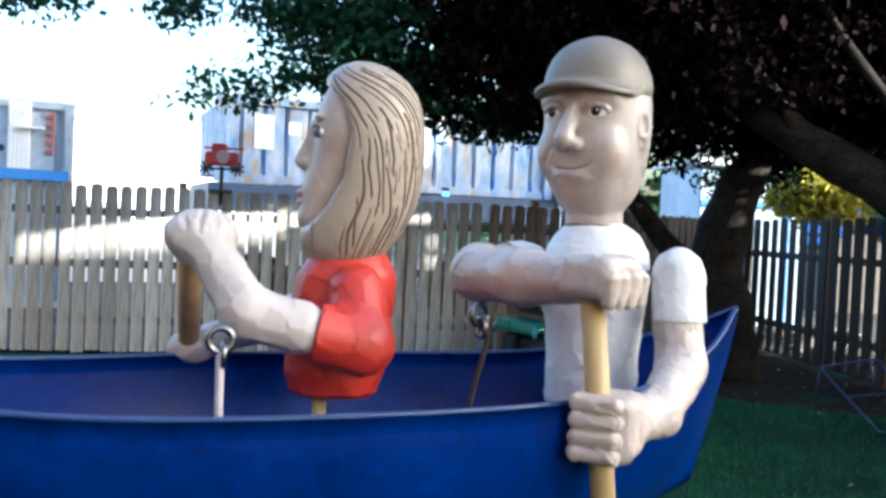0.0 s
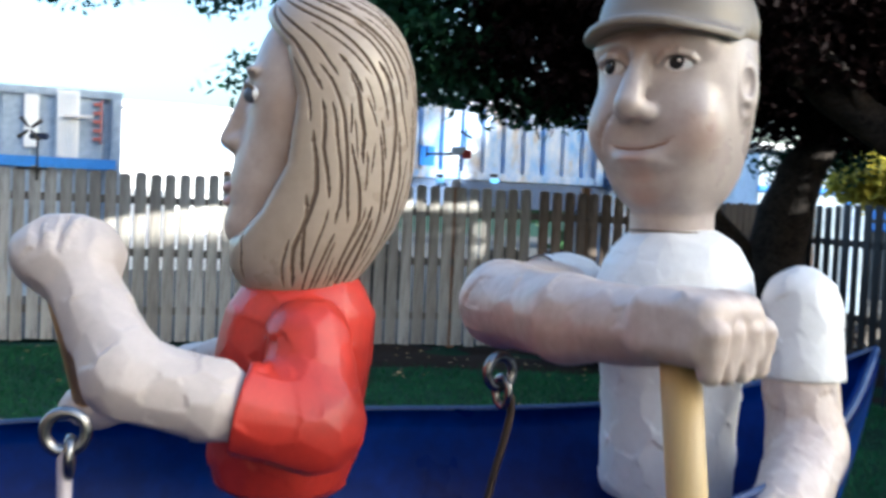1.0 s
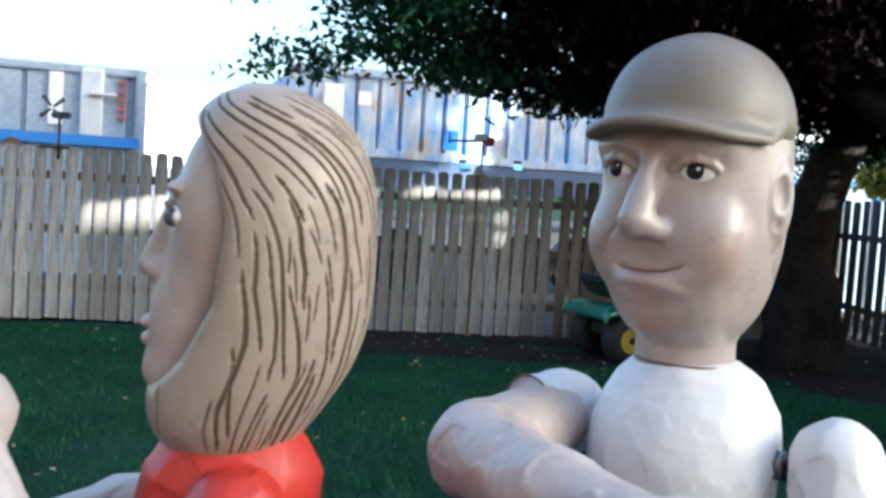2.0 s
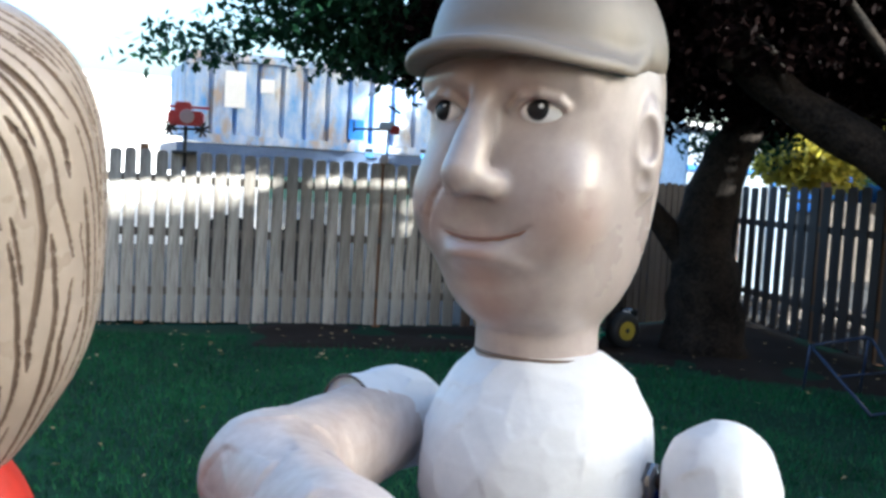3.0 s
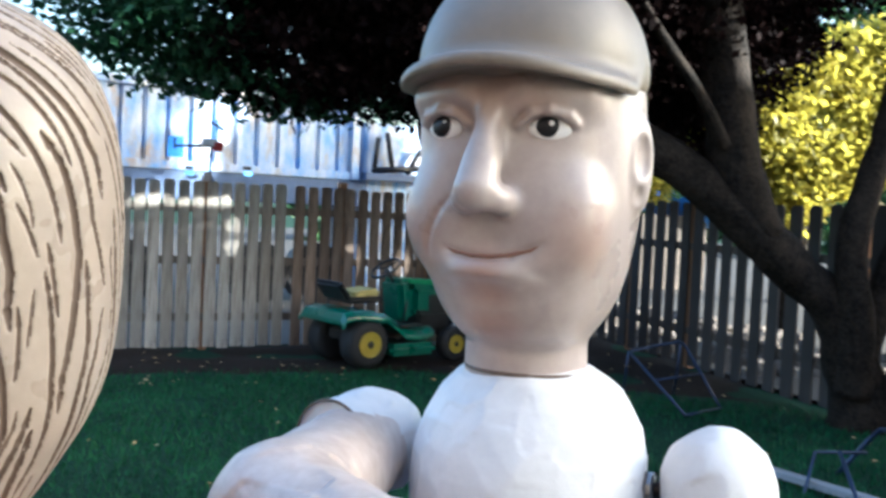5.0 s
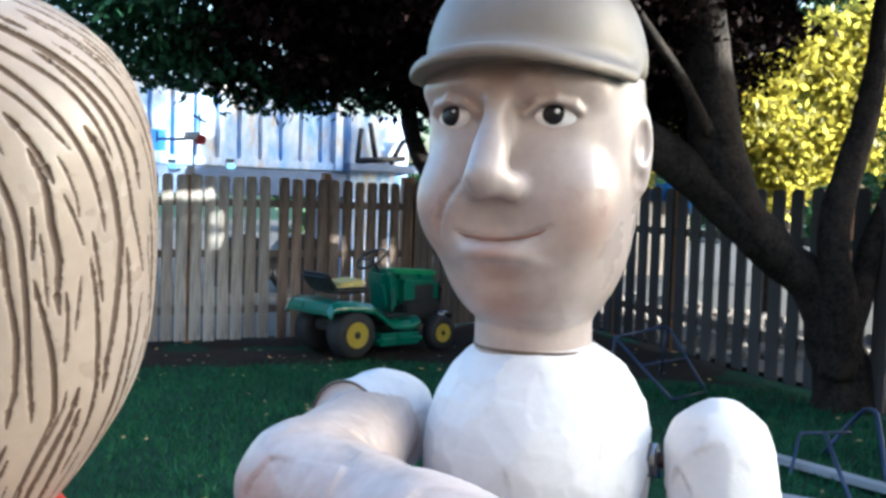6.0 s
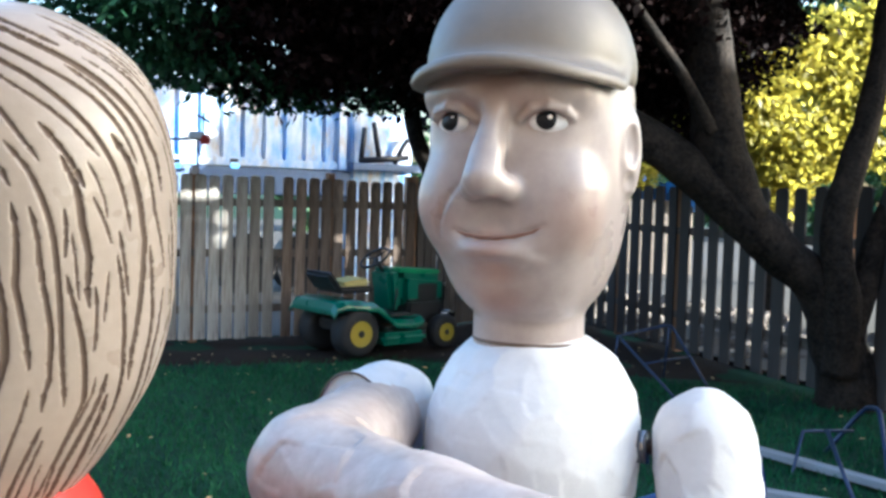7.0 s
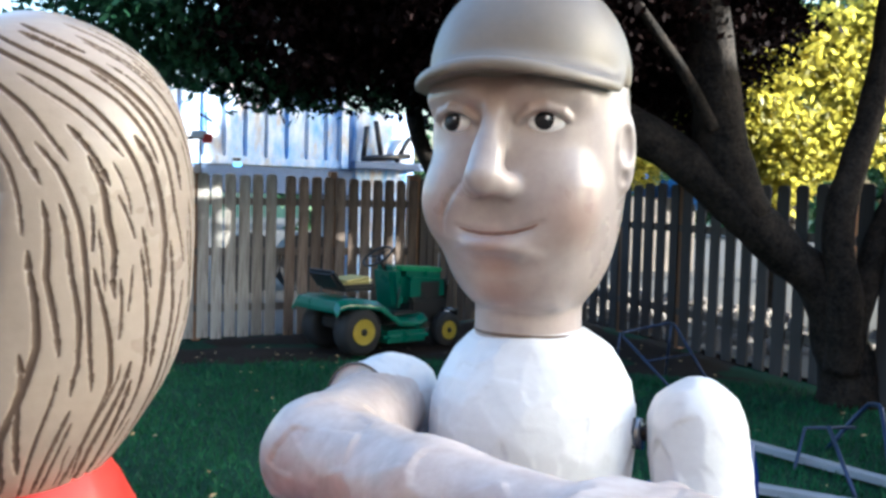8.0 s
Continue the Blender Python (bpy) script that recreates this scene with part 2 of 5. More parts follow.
def pyd(name, verts, faces, mats, parent=None, smooth=False, index=None):
    me = bpy.data.meshes.new(name)
    me.from_pydata([tuple(v) for v in verts], [], [tuple(f) for f in faces])
    for m in mats if isinstance(mats, (list, tuple)) else [mats]:
        me.materials.append(m)
    if index is not None:
        me.polygons.foreach_set("material_index", np.asarray(index, dtype=np.int32))
    if smooth:
        me.polygons.foreach_set("use_smooth", np.ones(len(me.polygons), dtype=bool))
    me.update()
    ob = new(name, me)
    if parent:
        ob.parent = parent
    return ob


def shade(ob):
    ob.data.polygons.foreach_set("use_smooth", np.ones(len(ob.data.polygons), dtype=bool))
    return ob


def box(size, at=(0, 0, 0), bevel=0.0, rot=None, taper=1.0):
    bm = bmesh.new()
    bmesh.ops.create_cube(bm, size=1)
    for v in bm.verts:
        k = taper if v.co.z > 0 else 1.0
        v.co = Vector((v.co.x * size[0] * k, v.co.y * size[1] * k, v.co.z * size[2]))
    if bevel:
        bmesh.ops.bevel(bm, geom=bm.edges[:], offset=bevel, segments=2, affect="EDGES")
    if rot:
        bm.transform(Euler([radians(a) for a in rot]).to_matrix().to_4x4())
    bm.transform(Matrix.Translation(at))
    return bm


def merge(*bms):
    out = bms[0]
    for b in bms[1:]:
        me = bpy.data.meshes.new("tmp")
        b.to_mesh(me)
        b.free()
        out.from_mesh(me)
        bpy.data.meshes.remove(me)
    return out


def tube(points, radii, sides=10, cap=True, smooth_path=0, wobble=0.0):
    """A round rod along points, with a radius at each."""
    pts = [Vector(p) for p in points]
    rad = list(radii) if hasattr(radii, "__len__") else [radii] * len(pts)
    for _ in range(smooth_path):
        p2, r2 = [pts[0]], [rad[0]]
        for i in range(len(pts) - 1):
            p2 += [pts[i] * 0.75 + pts[i + 1] * 0.25, pts[i] * 0.25 + pts[i + 1] * 0.75]
            r2 += [rad[i] * 0.75 + rad[i + 1] * 0.25, rad[i] * 0.25 + rad[i + 1] * 0.75]
        pts, rad = p2 + [pts[-1]], r2 + [rad[-1]]
    bm = bmesh.new()
    rings = []
    side = None
    for i, p in enumerate(pts):
        d = (pts[min(i + 1, len(pts) - 1)] - pts[max(i - 1, 0)]).normalized()
        if side is None:
            side = d.orthogonal().normalized()
        side = (side - d * side.dot(d)).normalized()
        up = d.cross(side)
        ring = []
        for k in range(sides):
            a = 2 * math.pi * k / sides
            r = rad[i]
            if wobble:
                r *= 1 + wobble * noise.noise(p * 2.3 + Vector((math.cos(a), math.sin(a), i * 0.11)) * 1.3)
            ring.append(bm.verts.new(p + (side * math.cos(a) + up * math.sin(a)) * r))
        rings.append(ring)
    for a, b in zip(rings, rings[1:]):
        for k in range(sides):
            bm.faces.new((a[k], a[(k + 1) % sides], b[(k + 1) % sides], b[k]))
    if cap:
        bm.faces.new(rings[0][::-1])
        bm.faces.new(rings[-1])
    for f in bm.faces:
        f.smooth = True
    return bm


def empty(name, at=(0, 0, 0), rz=0.0):
    ob = new(name)
    ob.matrix_world = pose(*at, 0, 0, rz)
    return ob


# ---- carved solids: distance fields meshed by surface nets ----
def sd_ell(p, c, r):
    q = (p - np.array(c, dtype=np.float32)) / np.array(r, dtype=np.float32)
    k0 = np.sqrt((q * q).sum(1)) + 1e-9
    q2 = q / np.array(r, dtype=np.float32)
    return k0 * (k0 - 1) / (np.sqrt((q2 * q2).sum(1)) + 1e-9)


def sd_cap(p, a, b, ra, rb):
    a, b = np.array(a, dtype=np.float32), np.array(b, dtype=np.float32)
    ab = b - a
    h = np.clip(((p - a) @ ab) / (ab @ ab), 0, 1)
    d = p - a - h[:, None] * ab
    return np.sqrt((d * d).sum(1)) - (ra + (rb - ra) * h)


def sd_box(p, c, half, r=0.0, rz=0.0, rx=0.0):
    q = p - np.array(c, dtype=np.float32)
    m = np.array((Euler((radians(rx), 0, radians(rz))).to_matrix()), dtype=np.float32)
    q = np.abs(q @ m) - (np.array(half, dtype=np.float32) - r)
    return np.sqrt((np.maximum(q, 0) ** 2).sum(1)) + np.minimum(q.max(1), 0) - r


def rounded(prof, times=2):
    """A profile with its corners cut, so that no rings show."""
    for _ in range(times):
        out = [prof[0]]
        for a, b in zip(prof, prof[1:]):
            out += [tuple(0.75 * u + 0.25 * w for u, w in zip(a, b)), tuple(0.25 * u + 0.75 * w for u, w in zip(a, b))]
        prof = out + [prof[-1]]
    return prof


def sd_rev(p, c, prof, sx=1.0, sy=1.0, rz=0.0, bend=None, pw=2.0):
    """A profile of (z, radius) turned round an upright axis at c, its section stretched by sx and sy."""
    q = p - np.array(c, dtype=np.float32)
    if bend is not None:
        q = q - np.stack([np.interp(q[:, 2], [b[0] for b in bend], [b[k] for b in bend]) if k < 3 else 0 * q[:, 0] for k in (1, 2)] + [0 * q[:, 2]], 1)
    a = radians(rz)
    x, y = q[:, 0] * math.cos(a) + q[:, 1] * math.sin(a), -q[:, 0] * math.sin(a) + q[:, 1] * math.cos(a)
    ro = (np.abs(x / sx) ** pw + np.abs(y / sy) ** pw) ** (1 / pw)
    z = q[:, 2]
    best = np.full(len(p), 9.0, dtype=np.float32)
    inside = np.zeros(len(p), dtype=bool)
    pr = [(prof[0][0], 0.0)] + list(prof) + [(prof[-1][0], 0.0)]
    for (z0, r0), (z1, r1) in zip(pr, pr[1:]):
        ez, er = z1 - z0, r1 - r0
        n = ez * ez + er * er
        if n < 1e-14:
            continue
        h = np.clip(((z - z0) * ez + (ro - r0) * er) / n, 0, 1)
        best = np.minimum(best, np.hypot(z - z0 - h * ez, ro - r0 - h * er))
        if abs(ez) > 1e-9:
            lo, hi = min(z0, z1), max(z0, z1)
            inside |= (z >= lo) & (z < hi) & (ro < r0 + (z - z0) / ez * er)
    return np.where(inside, -best, best) * min(sx, sy, 1.0)


def smin(a, b, k):
    h = np.clip(0.5 + 0.5 * (b - a) / k, 0, 1)
    return b + (a - b) * h - k * h * (1 - h)


def smax(a, b, k):
    return -smin(-a, -b, k)


def carved(field, lo, hi, h):
    """Vertices and faces of the surface field(p) = 0 within a box."""
    lo, hi = np.array(lo, dtype=np.float32), np.array(hi, dtype=np.float32)
    B = 5
    nb = np.ceil((hi - lo) / (h * B)).astype(int)
    n = nb * B + 1
    ax = [np.arange(k) * h * B + h * B / 2 + l for k, l in zip(nb, lo)]
    cen = np.stack(np.meshgrid(*ax, indexing="ij"), -1).reshape(-1, 3).astype(np.float32)
    dc = field(cen)
    vol = np.repeat(np.repeat(np.repeat(np.sign(dc).reshape(nb), B, 0), B, 1), B, 2).astype(np.float32)
    vol = np.pad(vol, ((0, 1),) * 3, mode="edge")
    act = np.argwhere((np.abs(dc) < h * B * 1.7).reshape(nb))
    g = np.stack(np.meshgrid(*[np.arange(B + 1)] * 3, indexing="ij"), -1).reshape(-1, 3)
    need = np.zeros(n, dtype=bool)
    for o in g:
        k = act * B + o
        need[k[:, 0], k[:, 1], k[:, 2]] = True
    idx = np.argwhere(need)
    vals = np.concatenate([field((idx[i:i + 200000] * h + lo).astype(np.float32)) for i in range(0, len(idx), 200000)])
    vol[idx[:, 0], idx[:, 1], idx[:, 2]] = vals
    s = vol < 0
    cnt = np.zeros(n - 1, dtype=np.int8)
    offs = [(i, j, k) for i in (0, 1) for j in (0, 1) for k in (0, 1)]
    sh = [slice(None, -1), slice(1, None)]
    for o in offs:
        cnt += s[sh[o[0]], sh[o[1]], sh[o[2]]]
    cells = np.argwhere((cnt > 0) & (cnt < 8))
    cid = np.full(n - 1, -1, dtype=np.int64)
    cid[cells[:, 0], cells[:, 1], cells[:, 2]] = np.arange(len(cells))
    acc, num = np.zeros((len(cells), 3)), np.zeros(len(cells))
    v = {o: vol[cells[:, 0] + o[0], cells[:, 1] + o[1], cells[:, 2] + o[2]] for o in offs}
    for a in offs:
        for d in range(3):
            if a[d]:
                continue
            b = tuple(1 if k == d else a[k] for k in range(3))
            m = (v[a] < 0) != (v[b] < 0)
            t = np.where(m, v[a] / np.where(m, v[a] - v[b], 1), 0)
            for k in range(3):
                acc[:, k] += np.where(m, a[k] + (t if k == d else 0), 0)
            num += m
    verts = (cells + acc / num[:, None]) * h + lo
    faces = []
    for d in range(3):
        e1, e2 = (d + 1) % 3, (d + 2) % 3
        sl0, sl1 = [slice(None)] * 3, [slice(None)] * 3
        sl0[d], sl1[d] = slice(None, -1), slice(1, None)
        a, b = s[tuple(sl0)], s[tuple(sl1)]
        e = np.argwhere(a != b)
        e = e[(e[:, e1] > 0) & (e[:, e2] > 0) & (e[:, e1] < n[e1] - 1) & (e[:, e2] < n[e2] - 1)]
        flip = a[e[:, 0], e[:, 1], e[:, 2]]
        q = []
        for o1, o2 in ((-1, -1), (0, -1), (0, 0), (-1, 0)):
            k = e.copy()
            k[:, e1] += o1
            k[:, e2] += o2
            q.append(cid[k[:, 0], k[:, 1], k[:, 2]])
        q = np.stack(q, 1)
        q[~flip] = q[~flip][:, ::-1]
        faces.append(q)
    faces = np.concatenate(faces)
    faces = faces[(faces >= 0).all(1)]
    return verts, faces


def eased(v, f, where, times):
    """Part of a carved surface rubbed smooth."""
    v = np.asarray(v, dtype=np.float64).copy()
    m = where(v)
    for _ in range(times):
        acc, num = np.zeros_like(v), np.zeros(len(v))
        for i in range(4):
            for k in (1, 3):
                np.add.at(acc, f[:, i], v[f[:, (i + k) % 4]])
                np.add.at(num, f[:, i], 1)
        v[m] = 0.4 * v[m] + 0.6 * (acc / num[:, None])[m]
    return v, f


def chiselled(v, f, spacing, amount, seed):
    """Flat knife facets: every stretch of the surface is drawn towards the plane of one cut."""
    v = np.asarray(v, dtype=np.float64)
    n = np.zeros_like(v)
    c = np.cross(v[f[:, 2]] - v[f[:, 0]], v[f[:, 3]] - v[f[:, 1]])
    for k in range(4):
        np.add.at(n, f[:, k], c)
    area = np.linalg.norm(c, axis=1).sum() / 2
    n /= np.linalg.norm(n, axis=1)[:, None] + 1e-12
    rng = np.random.default_rng(seed)
    s = rng.choice(len(v), max(8, int(area / spacing ** 2)), replace=False)
    jit = n[s] + rng.normal(size=(len(s), 3)) * 0.04
    jit /= np.linalg.norm(jit, axis=1)[:, None]
    out = v.copy()
    for i in range(0, len(v), 4000):
        q = v[i:i + 4000]
        d = ((q[:, None, :] - v[s][None]) ** 2).sum(2) + 0.0006 * (1 - n[i:i + 4000] @ n[s].T)
        w = d.argmin(1)
        h = ((q - v[s][w]) * jit[w]).sum(1)
        out[i:i + 4000] = q - amount * np.clip(h + spacing * 0.02, -0.002, 0.002)[:, None] * jit[w]
    return out, f


def ellipsoid(c, r, rz=0.0, seg=28, rings=16):
    """Vertices and faces of a smooth egg-shaped bead."""
    v, f = [], []
    m = Euler((0, 0, radians(rz))).to_matrix()
    for i in range(rings + 1):
        t = math.pi * i / rings
        for k in range(seg):
            a = 2 * math.pi * k / seg
            p = m @ Vector((r[0] * math.sin(t) * math.cos(a), r[1] * math.sin(t) * math.sin(a), r[2] * math.cos(t)))
            v.append((p.x + c[0], p.y + c[1], p.z + c[2]))
    for i in range(rings):
        for k in range(seg):
            f.append((i * seg + k, (i + 1) * seg + k, (i + 1) * seg + (k + 1) % seg, i * seg + (k + 1) % seg))
    return np.array(v), np.array(f)


def joined(name, pieces):
    """One mesh out of (vertices, faces, material) pieces."""
    vs, fs, ix, mats, n = [], [], [], [], 0
    for v, f, m in pieces:
        if m not in mats:
            mats.append(m)
        vs.append(np.asarray(v))
        fs += (np.asarray(f) + n).tolist()
        ix += [mats.index(m)] * len(f)
        n += len(v)
    return pyd(name, np.concatenate(vs).tolist(), fs, mats, smooth=True, index=ix)


# ---- ground ----
def ground_sheet():
    xs = np.concatenate([np.linspace(-2500, -40, 12), np.linspace(-30, 30, 61), np.linspace(40, 2500, 12)])
    ys = xs + 8
    verts, faces = [], []
    for j, y in enumerate(ys):
        for i, x in enumerate(xs):
            near = abs(x) < 29 and abs(y - 8) < 29
            verts.append((x, y, 0.03 * noise.noise(Vector((x * 0.5, y * 0.5, 0))) - 0.02 if near else -0.02))
    n = len(xs)
    for j in range(n - 1):
        for i in range(n - 1):
            faces.append((j * n + i, j * n + i + 1, (j + 1) * n + i + 1, (j + 1) * n + i))
    return tagged(pyd("ground", verts, faces, M_GROUND, smooth=True), "shaded green lawn ground", "ground", kind="structure")


ground_sheet()


def ground_z(x, y):
    return 0.03 * noise.noise(Vector((x * 0.5, y * 0.5, 0))) - 0.02


FY, FS = 11.23, 0.13      # the fence's y at x = 1, and its slant


def fence_y(x):
    return FY + FS * (x - 1.0)


def dirt_bed():
    """Bare soil along the fence and round the tree, a little proud of the lawn."""
    verts, faces = [], []
    nx, ny = 46, 14
    for j in range(ny):
        for i in range(nx):
            x = -0.6 + 7.4 * i / (nx - 1)
            front = 9.75 - 0.75 * max(0, x - 3.0) + 0.25 * noise.noise(Vector((x * 1.3, 3, 0)))
            back = fence_y(x) + 0.1 + 0.67 * max(0.0, x - 3.6)
            y = front + (back - front) * j / (ny - 1)
            edge = min(1.0, j / 2.0, i / 3.0)
            verts.append((x, y, ground_z(x, y) - 0.03 + edge * (0.05 + 0.05 * noise.noise(Vector((x * 1.7, y * 1.7, 5))))))
    for j in range(ny - 1):
        for i in range(nx - 1):
            faces.append((j * nx + i, j * nx + i + 1, (j + 1) * nx + i + 1, (j + 1) * nx + i))
    return tagged(pyd("dirt_bed", verts, faces, M_DIRT, smooth=True), "bare brown dirt along the wooden fence", "soil", kind="structure")


dirt_bed()


def grass():
    rng = random.Random(5)
    verts, faces = [], []
    k = 0
    while k < 70000:
        x, y = rng.uniform(-4.5, 6.0), 2.2 + 8.2 * rng.random() ** 0.8
        if y > 9.75 - 0.75 * max(0, x - 3.0) + 0.25 * noise.noise(Vector((x * 1.3, 3, 0))) + rng.uniform(-0.3, 0.3) and x > -0.4:
            continue
        if y > fence_y(x) - 0.1:
            continue
        if noise.noise(Vector((x * 0.9, y * 0.9, 9))) < -0.35 and rng.random() < 0.7:
            continue
        z = ground_z(x, y) - 0.005
        a, h, w = rng.uniform(0, 6.28), rng.uniform(0.025, 0.07), rng.uniform(0.004, 0.008)
        dx, dy = math.cos(a) * w, math.sin(a) * w
        lx, ly = rng.uniform(-0.035, 0.035), rng.uniform(-0.035, 0.035)
        n = len(verts)
        verts += [(x - dx, y - dy, z), (x + dx, y + dy, z), (x + lx, y + ly, z + h)]
        faces.append((n, n + 1, n + 2))
        k += 1
    ob = pyd("grass", verts, faces, M_GRASS)
    tagged(ob, "short shaded green lawn grass with worn patches", "grass", kind="stuff")


grass()


def fallen_leaves():
    rng = random.Random(8)
    verts, faces = [], []
    for _ in range(600):
        x, y = rng.uniform(-4, 6), rng.uniform(3, 11)
        if y < 9 and rng.random() < 0.75:
            continue
        z = ground_z(x, y) + 0.05
        a, r = rng.uniform(0, 6.28), rng.uniform(0.015, 0.035)
        n = len(verts)
        for q in range(4):
            rr = r * (1 if q % 2 == 0 else 0.5)
            verts.append((x + rr * math.cos(a + q * 1.57), y + rr * math.sin(a + q * 1.57), z + rng.uniform(-0.01, 0.01)))
        faces.append((n, n + 1, n + 2, n + 3))
    tagged(pyd("fallen_leaves", verts, faces, M_BRASS), "scattered dry fallen leaves on the lawn", "leaves", kind="stuff")


fallen_leaves()


# ---- fences ----
def picket_mesh(name, w, h, t, m, lean=0.0, ear=0.035):
    out = [(-w / 2, 0), (w / 2, 0), (w / 2, h - ear), (w / 2 - ear * 0.35, h - ear * 0.35), (w / 2 - ear, h), (-w / 2 + ear, h), (-w / 2 + ear * 0.35, h - ear * 0.35), (-w / 2, h - ear)]
    bm = bmesh.new()
    f = [bm.verts.new((x + lean * z, -t / 2, z)) for x, z in out]
    b = [bm.verts.new((x + lean * z, t / 2, z)) for x, z in out]
    bm.faces.new(f)
    bm.faces.new(b[::-1])
    for i in range(len(out)):
        k = (i + 1) % len(out)
        bm.faces.new((f[k], f[i], b[i], b[k]))
    me = bpy.data.meshes.new(name)
    bmesh.ops.recalc_face_normals(bm, faces=bm.faces[:])
    bm.to_mesh(me)
    bm.free()
    me.materials.append(m)
    return me


def fence(a, b, pitch, width, height, m, rail_z, label, seed, post_every=2.4, post_at=None, base=0.03, top_wave=0.012, rail_m=None, post_m=None):
    a, b = Vector(a), Vector(b)
    L = (b - a).length
    ang = math.degrees(math.atan2(b.y - a.y, b.x - a.x))
    f = tagged(empty("fence", (a.x, a.y, 0), ang), label, "fence", kind="structure")
    rng = random.Random(seed)
    meshes = [picket_mesh("picket", width * rng.uniform(0.96, 1.03), height + rng.uniform(-top_wave, top_wave), 0.02, m, rng.uniform(-0.006, 0.006)) for _ in range(7)]
    for i in range(int(L / pitch)):
        p = new("picket", meshes[rng.randrange(7)])
        p.parent = f
        p.matrix_basis = pose((i + 0.5) * pitch + rng.uniform(-0.004, 0.004), rng.uniform(-0.003, 0.003), base + rng.uniform(-0.012, 0.012), 0, 0, rng.gauss(0, 2.2))
    for z in rail_z:
        part("rail", box((L, 0.04, 0.085), (L / 2, 0.034, z), 0.004), rail_m or M_RAIL, f)
    posts = post_at if post_at is not None else [k * post_every for k in range(int(L / post_every) + 1)]
    for x in posts:
        part("post", box((0.09, 0.09, height + 0.1), (x, 0.062, (height + 0.1) / 2), 0.006), post_m or M_POST, f)
    return f


fence((-9.0, fence_y(-9.0)), (1.92, fence_y(1.92)), 0.152, 0.122, 1.80, M_FENCE, (0.36, 0.98, 1.54), "weathered grey wooden picket fence along the lawn", 3,
      post_at=[0.3, 2.7, 5.1, 7.5, 10.05])
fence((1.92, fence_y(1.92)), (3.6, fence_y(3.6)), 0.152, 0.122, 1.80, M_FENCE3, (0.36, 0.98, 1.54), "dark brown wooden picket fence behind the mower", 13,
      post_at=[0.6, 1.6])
# the same fence in dark grey wood, so its shade is in the colour
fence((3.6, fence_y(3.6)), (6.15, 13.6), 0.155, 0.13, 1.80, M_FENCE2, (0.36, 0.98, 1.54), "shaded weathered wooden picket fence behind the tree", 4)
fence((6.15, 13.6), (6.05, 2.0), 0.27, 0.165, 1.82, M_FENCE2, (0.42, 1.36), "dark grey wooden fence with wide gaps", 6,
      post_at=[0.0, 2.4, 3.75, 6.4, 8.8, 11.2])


# ---- yard beyond the fence ----
def gravel_yard():
    verts, faces = [], []
    slant = [(-60.0, fence_y(-60.0) + 0.15), (3.6, fence_y(3.6) + 0.15), (3.6, 13.9), (-60.0, 13.9)]
    for corners in ([(-60.0, 13.9), (60.0, 13.9), (60.0, 60.0), (-60.0, 60.0)], [(6.3, 4.0), (60.0, 4.0), (60.0, 13.9), (6.3, 13.9)], slant):
        n = len(verts)
        verts += [(x, y, 0.024) for x, y in corners]
        faces.append((n, n + 1, n + 2, n + 3))
    return tagged(pyd("gravel_yard", verts, faces, M_GRAVEL), "pale sunlit gravel yard beyond the fence", "ground", kind="structure")


gravel_yard()


def rubble():
    """Broken stones lying on the gravel close behind the wide-gapped fence."""
    rng = random.Random(44)
    verts, faces = [], []
    for _ in range(260):
        x, y = rng.uniform(6.45, 9.2), rng.uniform(9.0, 15.5)
        e, a = rng.uniform(0.04, 0.15), rng.uniform(0, 3.1)
        n = len(verts)
        for z, w in ((0.0, 1.0), (0.6, 0.95), (1.05, 0.55)):
            for q in range(6):
                k = e * w * rng.uniform(0.75, 1.2)
                verts.append((x + k * math.cos(a + q * 1.047), y + 0.8 * k * math.sin(a + q * 1.047), 0.015 + e * z * rng.uniform(0.85, 1.15)))
        for lv in (0, 6):
            for q in range(6):
                faces.append((n + lv + q, n + lv + (q + 1) % 6, n + lv + 6 + (q + 1) % 6, n + lv + 6 + q))
        faces.append(tuple(n + 12 + q for q in range(6)))
    tagged(pyd("rubble", verts, faces, M_RUBBLE), "broken grey stones on the gravel behind the fence", "stones", kind="stuff")


rubble()


def ribbed_wall(name, x0, x1, z0, z1, y, pitch, depth, m, parent):
    verts, faces = [], []
    x, k = x0, 0
    pts = []
    while x < x1 - 1e-6:
        for dx, dy in ((0, 0), (pitch * 0.78, 0), (pitch * 0.83, depth), (pitch * 0.95, depth)):
            if x + dx < x1:
                pts.append((x + dx, y + dy))
        x += pitch
    pts.append((x1, y))
    for px, py in pts:
        verts += [(px, py, z0), (px, py, z1)]
    for i in range(len(pts) - 1):
        faces.append((2 * i, 2 * i + 2, 2 * i + 3, 2 * i + 1))
    n = len(verts)
    verts += [(x0, y + 2.4, z0), (x0, y + 2.4, z1), (x1, y + 2.4, z0), (x1, y + 2.4, z1)]
    e = 2 * (len(pts) - 1)
    faces += [(n, 0, 1, n + 1), (e, n + 2, n + 3, e + 1), (n + 2, n, n + 1, n + 3), (1, e + 1, n + 3, n + 1)]
    return pyd(name, verts, faces, m, parent)


